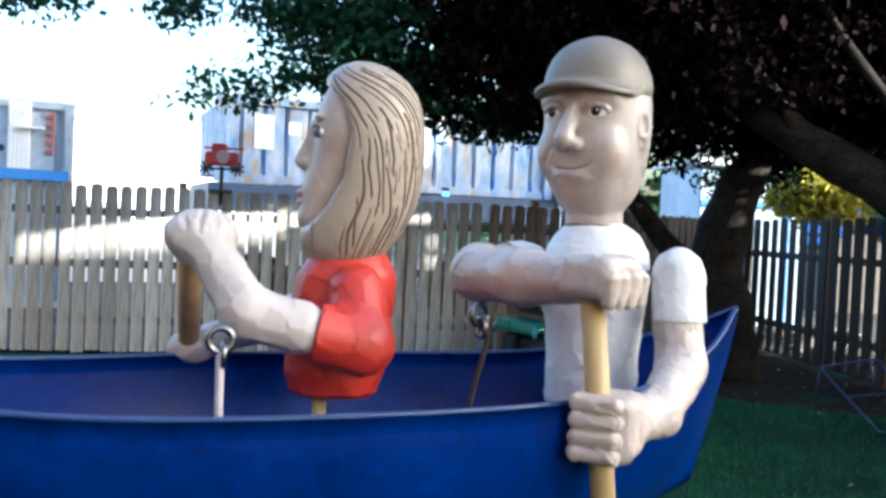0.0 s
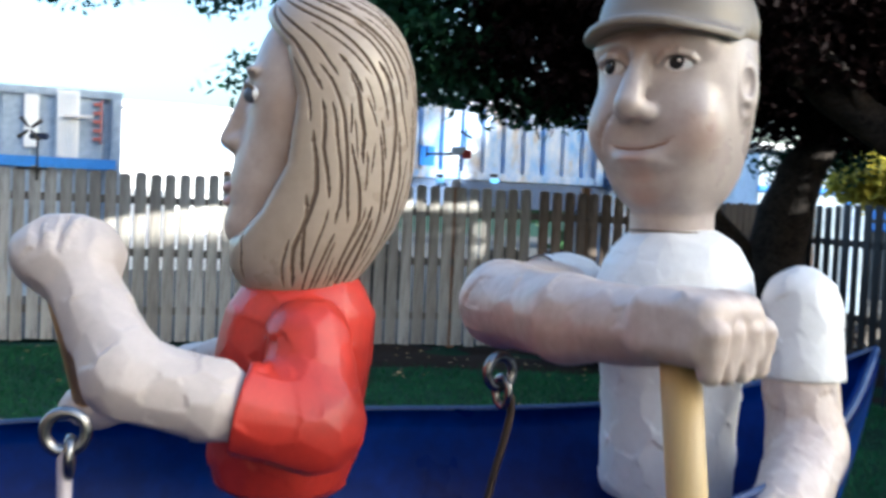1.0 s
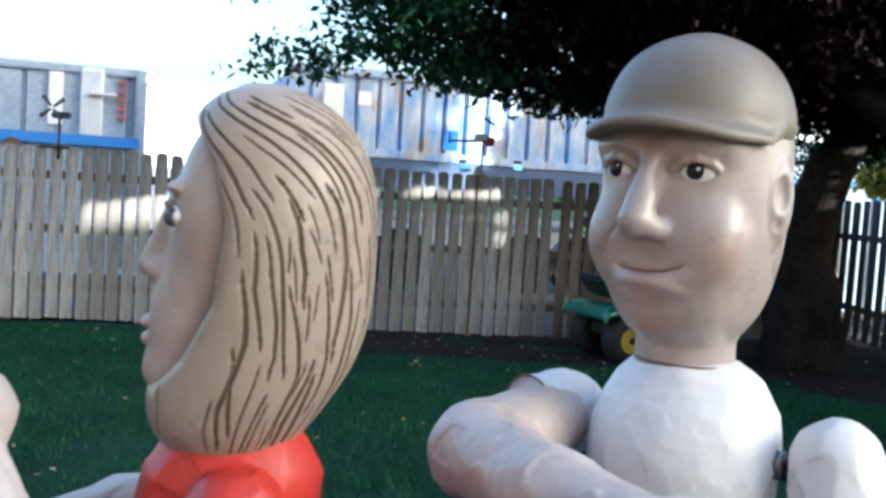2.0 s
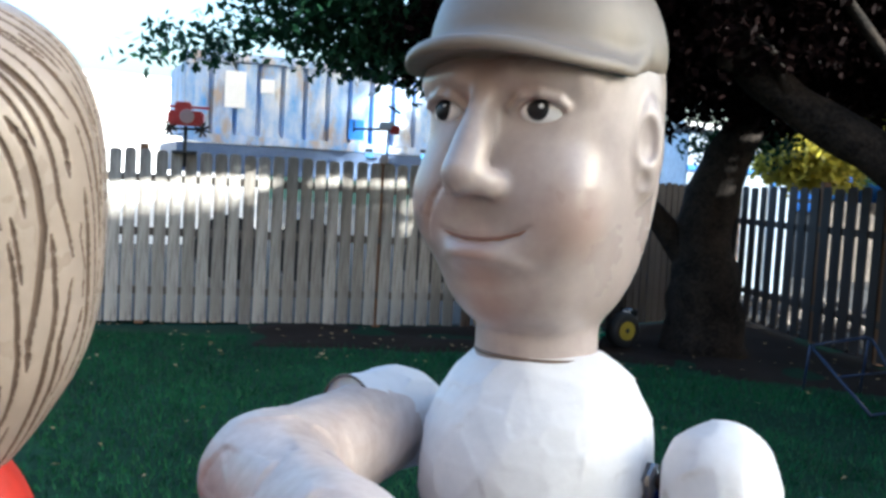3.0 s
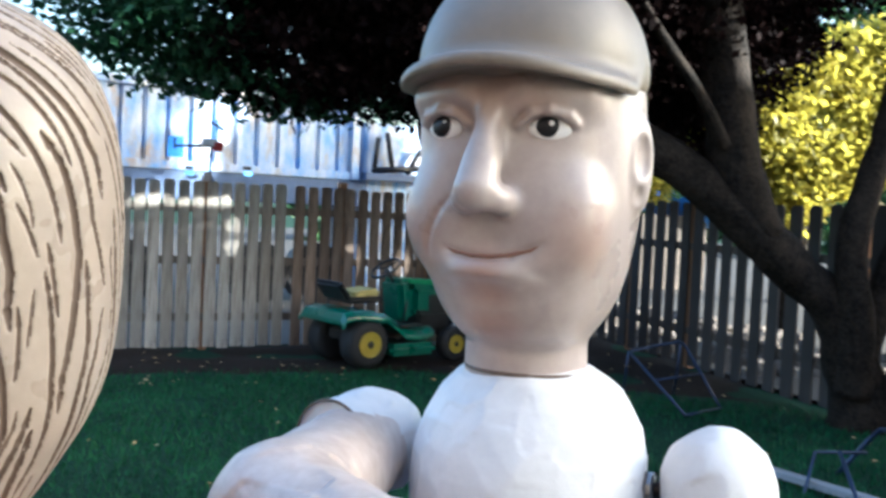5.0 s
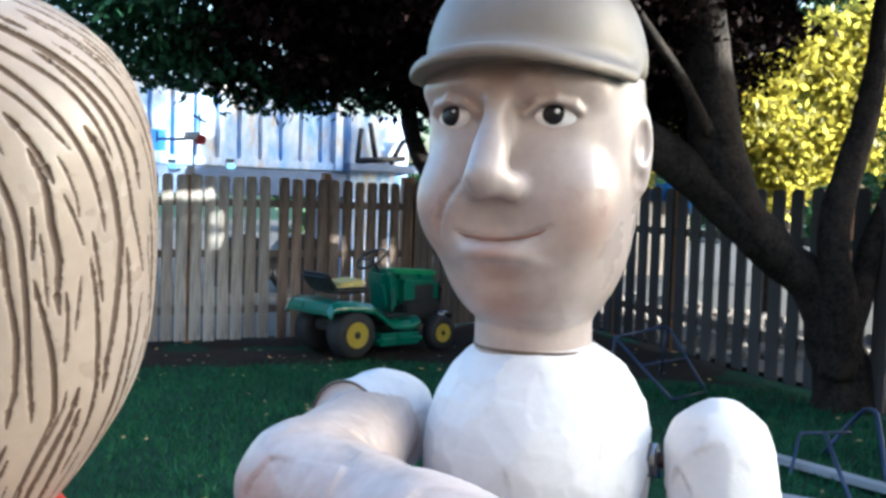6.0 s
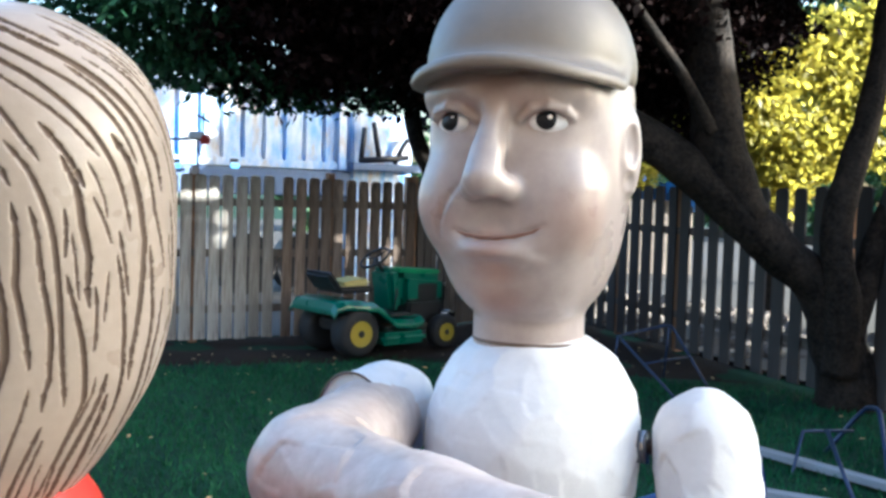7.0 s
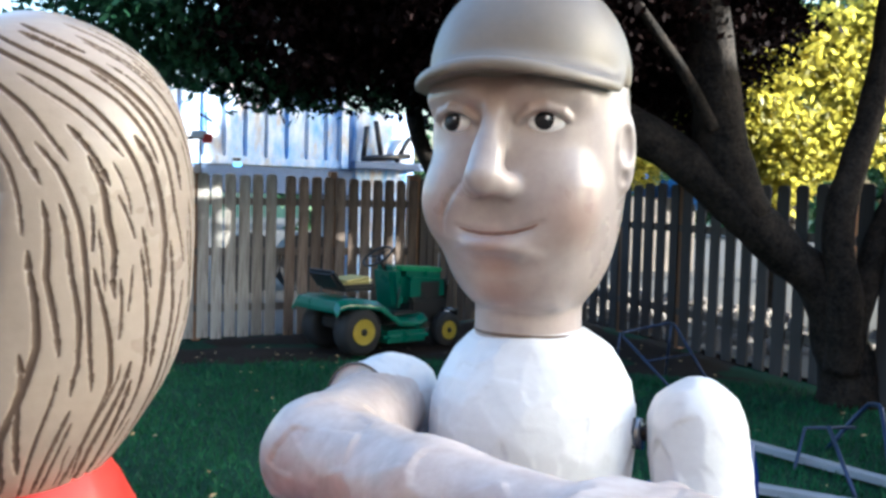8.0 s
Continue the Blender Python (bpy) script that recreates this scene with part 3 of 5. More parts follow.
def container(at, x0, x1, z0, z1, label, m=None, pitch=0.34):
    c = tagged(empty("shipping_container", at, 14.0), label, "container")
    ribbed_wall("wall", x0, x1, z0 + 0.12, z1 - 0.1, 0.03, pitch, 0.06, m or M_BOX, c)
    part("bottom_rail", box((x1 - x0 + 0.04, 0.1, 0.13), ((x0 + x1) / 2, 0.03, z0 + 0.06), 0.01), m or M_BOX, c)
    part("top_rail", box((x1 - x0 + 0.04, 0.1, 0.12), ((x0 + x1) / 2, 0.03, z1 - 0.05), 0.01), m or M_BOX, c)
    for x in (x0, x1):
        part("corner_post", box((0.14, 0.14, z1 - z0), (x, 0.02, (z0 + z1) / 2), 0.01), m or M_BOX, c)
    return c


flatbed = tagged(empty("flatbed_trailer", (0, 14.85, 0), 14.0), "slate blue steel flatbed trailer behind the fence", "trailer")
part("deck", box((5.7, 2.5, 0.42), (1.1, 1.3, 1.83), 0.02), M_BAND, flatbed)
for wx in (-0.9, 0.3, 2.4, 3.4):
    bm = bmesh.new()
    bmesh.ops.create_cone(bm, cap_ends=True, segments=24, radius1=0.5, radius2=0.5, depth=0.3)
    bm.transform(pose(wx, 0.7, 0.5, 90))
    part("wheel", bm, M_EYEB, flatbed)
container((0.0, 14.9, 0), -1.62, 3.75, 2.05, 3.32, "weathered white and blue ribbed steel container")
cab = tagged(empty("white_cabin", (3.95, 15.9, 0), 14.0), "white cabin with black steel bars beside the container", "cabin")
part("body", box((1.15, 1.6, 3.0), (0.45, 0.8, 1.5), 0.03), M_BOX, cab)
part("sill", box((1.3, 0.2, 0.12), (0.45, -0.1, 2.12), 0.01), M_BAND, cab)
for bx, bz0, bz1, tilt in ((-0.02, 2.2, 2.75, 6), (0.32, 2.25, 2.85, -12), (0.6, 2.2, 2.6, 25)):
    part("bar", tube([(bx, -0.12, bz0), (bx + 0.01 * tilt, -0.12, bz1)], 0.045, 8), M_EYEB, cab, "black steel bar")
part("bar", tube([(-0.05, -0.14, 2.22), (0.85, -0.14, 2.3)], 0.05, 8), M_EYEB, cab, "black steel bar")
grey = container((-3.9, 15.3, 0), -2.6, 0.0, 0.0, 3.12, "grey-blue container with white and red fittings", M_GREYBLUE, pitch=0.5)
part("panel", box((0.2, 0.03, 0.78), (-1.2, 0.0, 2.62), 0.006), M_WHITE, grey, "white panel")
door = part("door", box((0.32, 0.05, 1.0), (-0.7, -0.01, 2.6), 0.008), M_WHITE, grey, "white ribbed door")
for k in range(5):
    part("rib", box((0.025, 0.03, 0.98), (-0.82 + 0.06 * k, -0.045, 2.6), 0.004), M_WHITE, door)
for k in range(5):
    part("rung", box((0.12, 0.05, 0.05), (-0.28, -0.01, 2.4 + 0.13 * k), 0.006), M_REDPAINT, grey, "faded red rung")
part("ladder_rail", box((0.03, 0.05, 0.66), (-0.23, -0.01, 2.66), 0.005), M_REDPAINT, grey, "faded red rail")
part("bracket", box((0.4, 0.1, 0.04), (-0.55, -0.08, 2.72), 0.006), M_ROOF, grey, "pale bracket")
part("base_band", box((2.6, 0.06, 0.16), (-1.3, -0.04, 2.02), 0.01), M_BLUETARP, grey, "bright blue band")
part_b = tagged(empty("storage_shed", (-4.6, 21.0, 0), 20.0), "white sunlit metal shed beyond the fence", "shed")
part("wall", box((4.6, 3.0, 3.4), (1.6, 1.5, 1.7), 0.02), M_WHITE, part_b)
part("roof", box((4.9, 3.3, 0.12), (1.6, 1.5, 3.46), 0.02, rot=None), M_ROOF, part_b)
part("window", box((0.75, 0.06, 0.28), (1.35, -0.01, 2.72), 0.01), M_BOX, part_b)
shed2 = tagged(empty("garden_shed", (6.5, 16.2, 0)), "white shed with a bright blue door frame beyond the trees", "shed")
part("wall", box((1.9, 2.0, 2.75), (0.9, 1.0, 1.375), 0.02), M_GREYBLUE, shed2)
part("roof", box((2.2, 2.3, 0.1), (0.9, 1.0, 2.8), 0.02, (0, 4, 0)), M_ROOF, shed2)
for x in (0.85, 1.55):
    part("door_post", box((0.09, 0.06, 2.1), (x, -0.033, 1.05), 0.008), M_BLUETARP, shed2)
part("lintel", box((1.7, 0.06, 0.09), (0.8, -0.034, 2.15), 0.008), M_BLUETARP, shed2)
part("door", box((0.58, 0.03, 2.05), (1.2, -0.018, 1.03), 0.006), M_GREYBLUE, shed2)
hut = tagged(empty("blue_roofed_hut", (11.8, 20.0, 0)), "grey stone hut with a bright blue sloping roof beyond the fence", "hut")
part("wall", box((2.2, 2.0, 1.75), (0.2, 1.0, 0.875), 0.02), M_RUBBLE, hut)
for s in (-1, 1):
    part("roof", box((1.6, 2.4, 0.07), (0.2 + s * 0.62, 0.9, 1.98), 0.01, (0, s * 37, 0)), M_BLUETARP, hut)

def sunward(a, b):
    """The place a metres towards the sun and b metres across, on the ground."""
    c, q = math.sin(radians(SUN_AZ)), math.cos(radians(SUN_AZ))
    return (c * a - q * b, q * a + c * b)


# two unseen houses added: one shades the lawn and the lower fence, one behind the camera dims the sky
def house(at, rz, label, depth, length, eave, ridge, siding):
    h = tagged(empty("house", (*at, 0), rz), label, "house")
    part("wall", box((depth, length, eave), (0.0, 0.0, eave / 2), 0.02), siding, h)
    bm = bmesh.new()
    ends = []
    e = depth / 2 + 0.35
    for y in (-length / 2 - 0.3, length / 2 + 0.3):
        ends.append([bm.verts.new((x, y, z)) for x, z in ((e, eave - 0.12), (0.0, ridge), (-e, eave - 0.12), (-e, eave - 0.3), (e, eave - 0.3))])
    bm.faces.new(ends[0])
    bm.faces.new(ends[1][::-1])
    for i in range(5):
        k = (i + 1) % 5
        bm.faces.new((ends[0][k], ends[0][i], ends[1][i], ends[1][k]))
    bmesh.ops.recalc_face_normals(bm, faces=bm.faces[:])
    part("roof", bm, M_BAND, h)
    return h


house(sunward(16.5, 3.25), 60.0 - SUN_AZ, "added unseen long white house with a slate blue gable roof that shades the lawn", 6.0, 15.4, 4.0, 6.2, M_HOUSE)
house((-5.1, -4.5), 45.0, "added unseen brown house with a slate blue roof that dims the sky light", 6.0, 19.0, 6.6, 9.0, M_BROWNHOUSE)


# ---- trees ----
def leaf_cloud(name, clumps, count, size, m, parent, seed, gaps=(), bunch=26, base=(0, 0)):
    rng = np.random.default_rng(seed)
    vol = np.array([c[3] * c[4] * c[5] for c in clumps])
    pick = rng.choice(len(clumps), count, p=vol / vol.sum())
    c = np.array(clumps)[pick]
    d = rng.normal(size=(count, 3))
    d /= np.linalg.norm(d, axis=1)[:, None]
    r = rng.random(count) ** 0.45
    # small bunches so that gaps stay open between them
    pos = c[:, :3] + d * r[:, None] * c[:, 3:6]
    seeds = pos[rng.choice(count, max(20, count // bunch), replace=False)]
    pos = seeds[rng.integers(0, len(seeds), count)] + rng.normal(size=(count, 3)) * np.array([0.13, 0.13, 0.07])
    for fx, fz, rx, rz in gaps:      # openings in the crown that let the low sun through to places on the fence
        c, q, up = math.sin(radians(SUN_AZ)), math.cos(radians(SUN_AZ)), math.tan(radians(SUN_EL))
        px, py = pos[:, 0] + base[0], pos[:, 1] + base[1]
        across = c * (py - fence_y(fx)) - q * (px - fx)
        rise = pos[:, 2] - fz - (c * (px - fx) + q * (py - fence_y(fx))) * up
        pos = pos[(across / (rx * 0.5 + size * 0.2)) ** 2 + (rise / (rz + size * 0.2)) ** 2 > 1]
    n = len(pos)
    a = rng.normal(size=(n, 3))
    a[:, 2] -= 0.4
    a /= np.linalg.norm(a, axis=1)[:, None]
    b = np.cross(a, rng.normal(size=(n, 3)))
    b /= np.linalg.norm(b, axis=1)[:, None]
    s = size * (0.6 + 0.8 * rng.random(n))[:, None]
    v = np.stack([pos - a * s * 0.5, pos + b * s * 0.27 - a * s * 0.05, pos + a * s * 0.5, pos - b * s * 0.27 - a * s * 0.05], 1).reshape(-1, 3)
    f = np.arange(n * 4).reshape(-1, 4)
    return pyd(name, v.tolist(), f.tolist(), m, parent)


# openings cut into the crowns to shape sun patches on the fence: place along it, height, and their half sizes there
FENCE_GAPS = [(-2.3, 1.2, 2.1, 0.21), (-1.1, 1.36, 0.45, 0.22), (0.33, 1.6, 0.2, 0.06), (0.75, 1.6, 0.22, 0.035), (1.1, 1.62, 0.2, 0.05), (1.6, 1.66, 0.3, 0.04), (1.24, 1.38, 0.06, 0.08), (1.26, 1.1, 0.06, 0.08),
              (-0.01, 0.56, 0.08, 0.06), (2.61, 0.98, 0.07, 0.22), (3.24, 0.99, 0.07, 0.17), (1.97, 0.62, 0.05, 0.1)]


def tree(at, label, limbs, crowns, name="tree", gaps=()):
    t = tagged(empty(name, (at[0], at[1], 0)), label, "tree")
    for i, (nm, pts, rad) in enumerate(limbs):
        pts = [(x - at[0], y - at[1], z) for x, y, z in pts]
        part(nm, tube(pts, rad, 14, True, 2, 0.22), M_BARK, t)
    for nm, clumps, count, size, m, seed in crowns:
        clumps = [(x - at[0], y - at[1], z, rx, ry, rz) for x, y, z, rx, ry, rz in clumps]
        leaf_cloud(nm, clumps, count, size, m, t, seed, gaps, 26, at)
    return t


tree((5.75, 7.0), "large leaning copper beech with dark purple leaves",
     [("trunk", [(6.05, 6.95, -0.1), (5.95, 7.0, 0.4), (5.68, 7.0, 1.02), (5.24, 7.1, 1.36), (4.85, 7.2, 1.72), (4.4, 7.35, 2.08), (3.95, 7.5, 2.32), (3.55, 7.62, 2.62), (3.3, 7.7, 2.9), (3.0, 7.8, 3.4), (2.6, 8.0, 4.4)], [0.3, 0.23, 0.19, 0.19, 0.19, 0.17, 0.16, 0.15, 0.14, 0.12, 0.08]),
      ("limb", [(5.05, 7.15, 1.55), (4.82, 7.2, 2.0), (4.71, 7.2, 2.5), (4.65, 7.2, 2.9), (4.58, 7.25, 3.4), (4.5, 7.4, 4.8)], [0.19, 0.22, 0.2, 0.19, 0.17, 0.09]),
      ("limb", [(5.85, 6.9, 0.3), (5.74, 6.82, 1.0), (5.61, 6.8, 1.5), (5.76, 6.8, 2.0), (5.94, 6.8, 2.5), (6.1, 6.85, 3.3), (6.2, 6.9, 4.4)], [0.16, 0.15, 0.125, 0.11, 0.105, 0.09, 0.05]),
      ("limb", [(5.85, 6.85, 0.6), (6.02, 6.8, 1.3), (6.3, 6.8, 2.0), (6.5, 6.8, 2.6)], [0.13, 0.1, 0.09, 0.07]),
      ("branch", [(4.62, 7.1, 2.25), (4.28, 7.0, 2.66), (3.98, 7.0, 2.99), (3.72, 7.0, 3.3), (3.4, 7.0, 3.8)], [0.06, 0.042, 0.038, 0.035, 0.02]),
      ("branch", [(3.7, 7.45, 2.5), (3.55, 7.4, 2.78), (3.3, 7.4, 2.95), (3.1, 7.3, 3.3)], [0.05, 0.035, 0.03, 0.02]),
      ("branch_stub", [(3.26, 7.66, 2.72), (3.25, 7.5, 2.66)], [0.06, 0.045])],
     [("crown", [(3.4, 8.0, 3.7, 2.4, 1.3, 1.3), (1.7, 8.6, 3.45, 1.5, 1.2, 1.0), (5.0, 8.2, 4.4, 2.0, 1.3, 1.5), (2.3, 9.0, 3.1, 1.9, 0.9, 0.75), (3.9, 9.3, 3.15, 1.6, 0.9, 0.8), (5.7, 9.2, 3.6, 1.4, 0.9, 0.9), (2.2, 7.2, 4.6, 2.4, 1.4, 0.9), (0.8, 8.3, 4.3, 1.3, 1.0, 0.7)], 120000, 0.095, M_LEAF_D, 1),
      # unseen upper leaves added to keep sky light off limbs and fence
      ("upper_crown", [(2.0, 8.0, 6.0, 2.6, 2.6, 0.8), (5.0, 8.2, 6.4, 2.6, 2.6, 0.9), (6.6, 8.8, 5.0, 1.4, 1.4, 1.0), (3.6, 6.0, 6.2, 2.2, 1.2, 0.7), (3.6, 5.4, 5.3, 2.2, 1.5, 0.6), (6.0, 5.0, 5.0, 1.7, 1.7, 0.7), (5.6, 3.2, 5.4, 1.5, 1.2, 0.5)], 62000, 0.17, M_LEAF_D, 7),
      ("green_spray", [(0.2, 8.4, 3.2, 0.75, 0.7, 0.5), (-0.5, 8.5, 2.72, 0.7, 0.4, 0.16), (-1.1, 8.5, 2.5, 0.4, 0.25, 0.07), (0.6, 8.6, 2.7, 0.7, 0.5, 0.25), (1.7, 9.0, 2.55, 0.9, 0.5, 0.14), (-0.5, 8.4, 3.5, 0.5, 0.4, 0.3), (-2.4, 8.5, 3.32, 0.35, 0.3, 0.1), (-1.35, 8.5, 3.3, 0.3, 0.3, 0.16)], 9500, 0.085, M_LEAF_S, 2)], gaps=FENCE_GAPS)
tree((4.5, 10.4), "shaded dark tree stem by the fence corner",
     [("trunk", [(4.5, 10.4, -0.1), (4.4, 10.35, 0.7), (4.33, 10.3, 1.3), (4.42, 10.25, 1.9), (4.65, 10.2, 2.4), (5.0, 10.1, 3.2)], [0.48, 0.37, 0.3, 0.25, 0.2, 0.14]),
      ("stem", [(4.3, 10.35, 0.9), (3.7, 10.5, 1.6), (3.2, 10.5, 2.2), (3.15, 10.5, 2.9), (3.0, 10.3, 3.5)], [0.16, 0.12, 0.1, 0.09, 0.06])],
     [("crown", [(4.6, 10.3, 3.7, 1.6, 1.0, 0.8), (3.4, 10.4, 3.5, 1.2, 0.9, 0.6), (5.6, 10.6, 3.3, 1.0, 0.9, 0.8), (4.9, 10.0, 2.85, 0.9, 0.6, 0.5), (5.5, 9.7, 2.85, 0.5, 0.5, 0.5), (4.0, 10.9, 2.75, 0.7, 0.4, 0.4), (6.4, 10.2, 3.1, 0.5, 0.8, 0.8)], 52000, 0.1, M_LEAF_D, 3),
      ("green_spray", [(5.3, 11.0, 2.45, 0.6, 0.4, 0.3), (4.9, 11.3, 2.3, 0.4, 0.3, 0.2)], 1500, 0.08, M_LEAF_S, 9)], gaps=FENCE_GAPS)
tree((9.9, 13.0), "sunlit tree with yellow-green autumn leaves",
     [("trunk", [(9.9, 13.0, -0.1), (9.8, 13.0, 1.2), (9.9, 13.0, 2.6), (9.7, 13.0, 4.5)], [0.22, 0.18, 0.15, 0.08])],
     [("crown", [(8.5, 12.75, 3.0, 0.6, 0.2, 0.9), (9.2, 12.65, 3.0, 0.6, 0.2, 0.8), (9.9, 12.6, 2.4, 0.6, 0.2, 0.7), (10.7, 12.6, 2.8, 0.6, 0.2, 0.8), (11.4, 12.6, 3.2, 0.6, 0.2, 0.9), (9.6, 12.7, 3.9, 0.7, 0.2, 0.7),
                (10.6, 12.7, 4.0, 0.7, 0.2, 0.7), (11.6, 12.7, 4.3, 0.7, 0.2, 0.8), (9.4, 12.6, 1.9, 0.4, 0.2, 0.4), (12.3, 12.6, 2.9, 0.6, 0.2, 1.2), (8.3, 13.0, 2.8, 0.6, 0.3, 0.35), (6.9, 12.9, 2.2, 0.7, 0.3, 0.35)], 34000, 0.14, M_LEAF_Y, 4)])
tree((13.6, 17.4), "tall green tree behind the yellow one",
     [("trunk", [(13.6, 17.4, -0.1), (13.5, 17.4, 2.0), (13.6, 17.3, 5.0)], [0.3, 0.24, 0.15])],
     [("crown", [(13.2, 17.4, 5.0, 2.6, 1.6, 3.0), (16.0, 16.5, 4.6, 2.2, 1.6, 3.0), (11.2, 18.2, 3.6, 1.4, 1.2, 1.6)], 30000, 0.17, M_LEAF_G, 17)])
def unseen_shade_tree(a, label, trunk, crown, count, size, seed, gaps=(), bunch=26):
    """A tree outside the view, added to block the sun, its crown given by metres towards the sun, across and up."""
    x, y = sunward(*a)
    t = tree((x, y), label, [("trunk", [(x, y, -0.1), (x + 0.1, y, trunk * 0.5), (x, y, trunk)], [0.2, 0.17, 0.08])], [])
    clumps = [(u - x, w - y, z, r, r, h) for (u, w), z, r, h in [(sunward(p, q), z, r, h) for p, q, z, r, h in crown]]
    leaf_cloud("crown", clumps, count, size, M_LEAF_G, t, seed, gaps, bunch, (x, y))
    return t


unseen_shade_tree((6.0, 12.6), "added unseen leafy green bush tree that dapples the sun on the fence", 3.2,
          [(6.0, 10.7, 2.5, 0.55, 0.7), (6.0, 11.5, 2.5, 0.6, 0.7), (6.0, 12.3, 2.6, 0.7, 0.9), (6.0, 13.2, 3.0, 0.65, 1.1), (6.0, 10.7, 3.6, 0.6, 0.6), (6.0, 11.5, 3.6, 0.7, 0.7), (6.0, 12.4, 3.8, 0.7, 0.7),
           (6.0, 10.8, 1.4, 0.7, 0.7), (6.0, 11.9, 1.4, 0.8, 0.7), (6.0, 13.1, 1.5, 0.7, 0.8), (6.0, 10.35, 2.9, 0.3, 0.8), (6.0, 14.1, 1.8, 0.5, 0.75), (6.0, 13.9, 2.7, 0.4, 0.5), (6.0, 14.5, 2.6, 0.4, 0.5),
           (6.0, 8.5, 4.5, 0.6, 0.42), (6.0, 9.3, 4.35, 0.55, 0.4), (6.0, 10.0, 4.4, 0.5, 0.45), (6.0, 10.8, 4.3, 0.6, 0.4)], 60000, 0.13, 6,
          FENCE_GAPS, 3)
unseen_shade_tree((27.0, 7.6), "added unseen tall bare-stemmed green tree that blocks the higher sun", 10.0,
          [(27.0, 7.2, 10.2, 1.3, 1.2), (27.0, 9.0, 10.3, 1.4, 1.3), (27.0, 10.7, 10.2, 1.2, 1.3)], 14000, 0.3, 27, FENCE_GAPS)
unseen_shade_tree((27.0, 13.2), "added unseen broad tall green tree that shades the container", 10.0,
          [(27.0, 12.0, 9.8, 1.2, 1.6), (27.0, 13.3, 9.5, 1.1, 1.6)], 14000, 0.3, 28, FENCE_GAPS)


def far_trees():
    """A hedge of distant trees that closes the yard beyond the right-hand fence."""
    rng = random.Random(31)
    clumps = []
    for k in range(26):
        x = 9.0 + 1.9 * k
        clumps.append((x, 44.0 - 0.55 * k + rng.uniform(-2, 2), rng.uniform(1.5, 3.2), rng.uniform(2.0, 3.2), 2.0, rng.uniform(2.2, 3.6)))
    ob = leaf_cloud("far_trees", clumps, 26000, 0.6, M_LEAF_G, None, 13)
    tagged(ob, "distant green trees beyond the yard", "trees", kind="stuff")


far_trees()


# ---- canoe ----
CANOE = (-0.005, 0.778, 1.30)
CL, CB = 0.43, 0.15


def sheer(s):
    return 0.157 + 0.06 * abs(s) ** 5


def canoe():
    c = tagged(empty("canoe", CANOE, 17.0), "glossy dark blue painted wooden canoe on a post", "canoe")
    ns, nu = 48, 12

    def surf(inset):
        rows = []
        for i in range(ns + 1):
            s = -1 + 2 * i / ns
            zt = sheer(s)
            row = []
            for k in range(-nu, nu + 1):
                u = 1 - abs(k) / nu            # 0 at the gunwale, 1 at the keel
                keel = 0.0 + 0.05 * abs(s) ** 4
                z = zt + (keel - zt) * u + (inset if u > 0.9 else 0)
                lu = CL - 0.068 * (max(0.0, (0.217 - z) / 0.217)) ** 1.2 - inset
                w = max(0.0, CB * (1 - abs(s) ** 2.3) ** 0.9 - inset) * (1 - u ** 2.6) ** 0.6
                row.append((s * lu, math.copysign(w, k) if k else 0.0, z))
            rows.append(row)
        return rows
    verts, faces = [], []
    for inset in (0.0, 0.007):
        base = len(verts)
        rows = surf(inset)
        n = 2 * nu + 1
        for r in rows:
            verts += r
        for i in range(ns):
            for k in range(n - 1):
                f = (base + i * n + k, base + (i + 1) * n + k, base + (i + 1) * n + k + 1, base + i * n + k + 1)
                faces.append(f if inset else f[::-1])
    n = 2 * nu + 1
    off = (ns + 1) * n
    for i in range(ns):
        for k in (0, n - 1):
            a, b = i * n + k, (i + 1) * n + k
            faces.append((a, b, b + off, a + off) if k else (b, a, a + off, b + off))
    pyd("hull", verts, faces, M_BLUE, c, smooth=True)
    rows = surf(0.0035)
    for k in (0, n - 1):
        part("gunwale", tube([(r[k][0], r[k][1], r[k][2] + 0.0005) for r in rows], 0.0021, 8), M_EDGE, c, "worn pale blue gunwale edge")
    return c


canoe()
post = tagged(empty("display_post", (CANOE[0], CANOE[1], 0)), "square wooden post that carries the canoe", "post")
part("upright", box((0.09, 0.09, 1.325), (0, 0, 0.6425), 0.004), M_POST, post)


# ---- carved wooden figures ----
MAN = (0.250, 0.879, 1.44)
MAN_RZ = -45.0
HEAD_RZ = 0.5          # the head is turned a little further


def rotz(p, a, c=(0, 0)):
    a = radians(a)
    x, y = p[:, 0] - c[0], p[:, 1] - c[1]
    return np.stack([x * math.cos(a) + y * math.sin(a), -x * math.sin(a) + y * math.cos(a), p[:, 2]], 1).astype(np.float32)


FACE_PROFILE = rounded([(0.160, 0.014), (0.163, 0.0225), (0.171, 0.0315), (0.184, 0.0388), (0.2, 0.0432), (0.217, 0.0458), (0.236, 0.047), (0.255, 0.0472), (0.275, 0.046), (0.285, 0.042)])


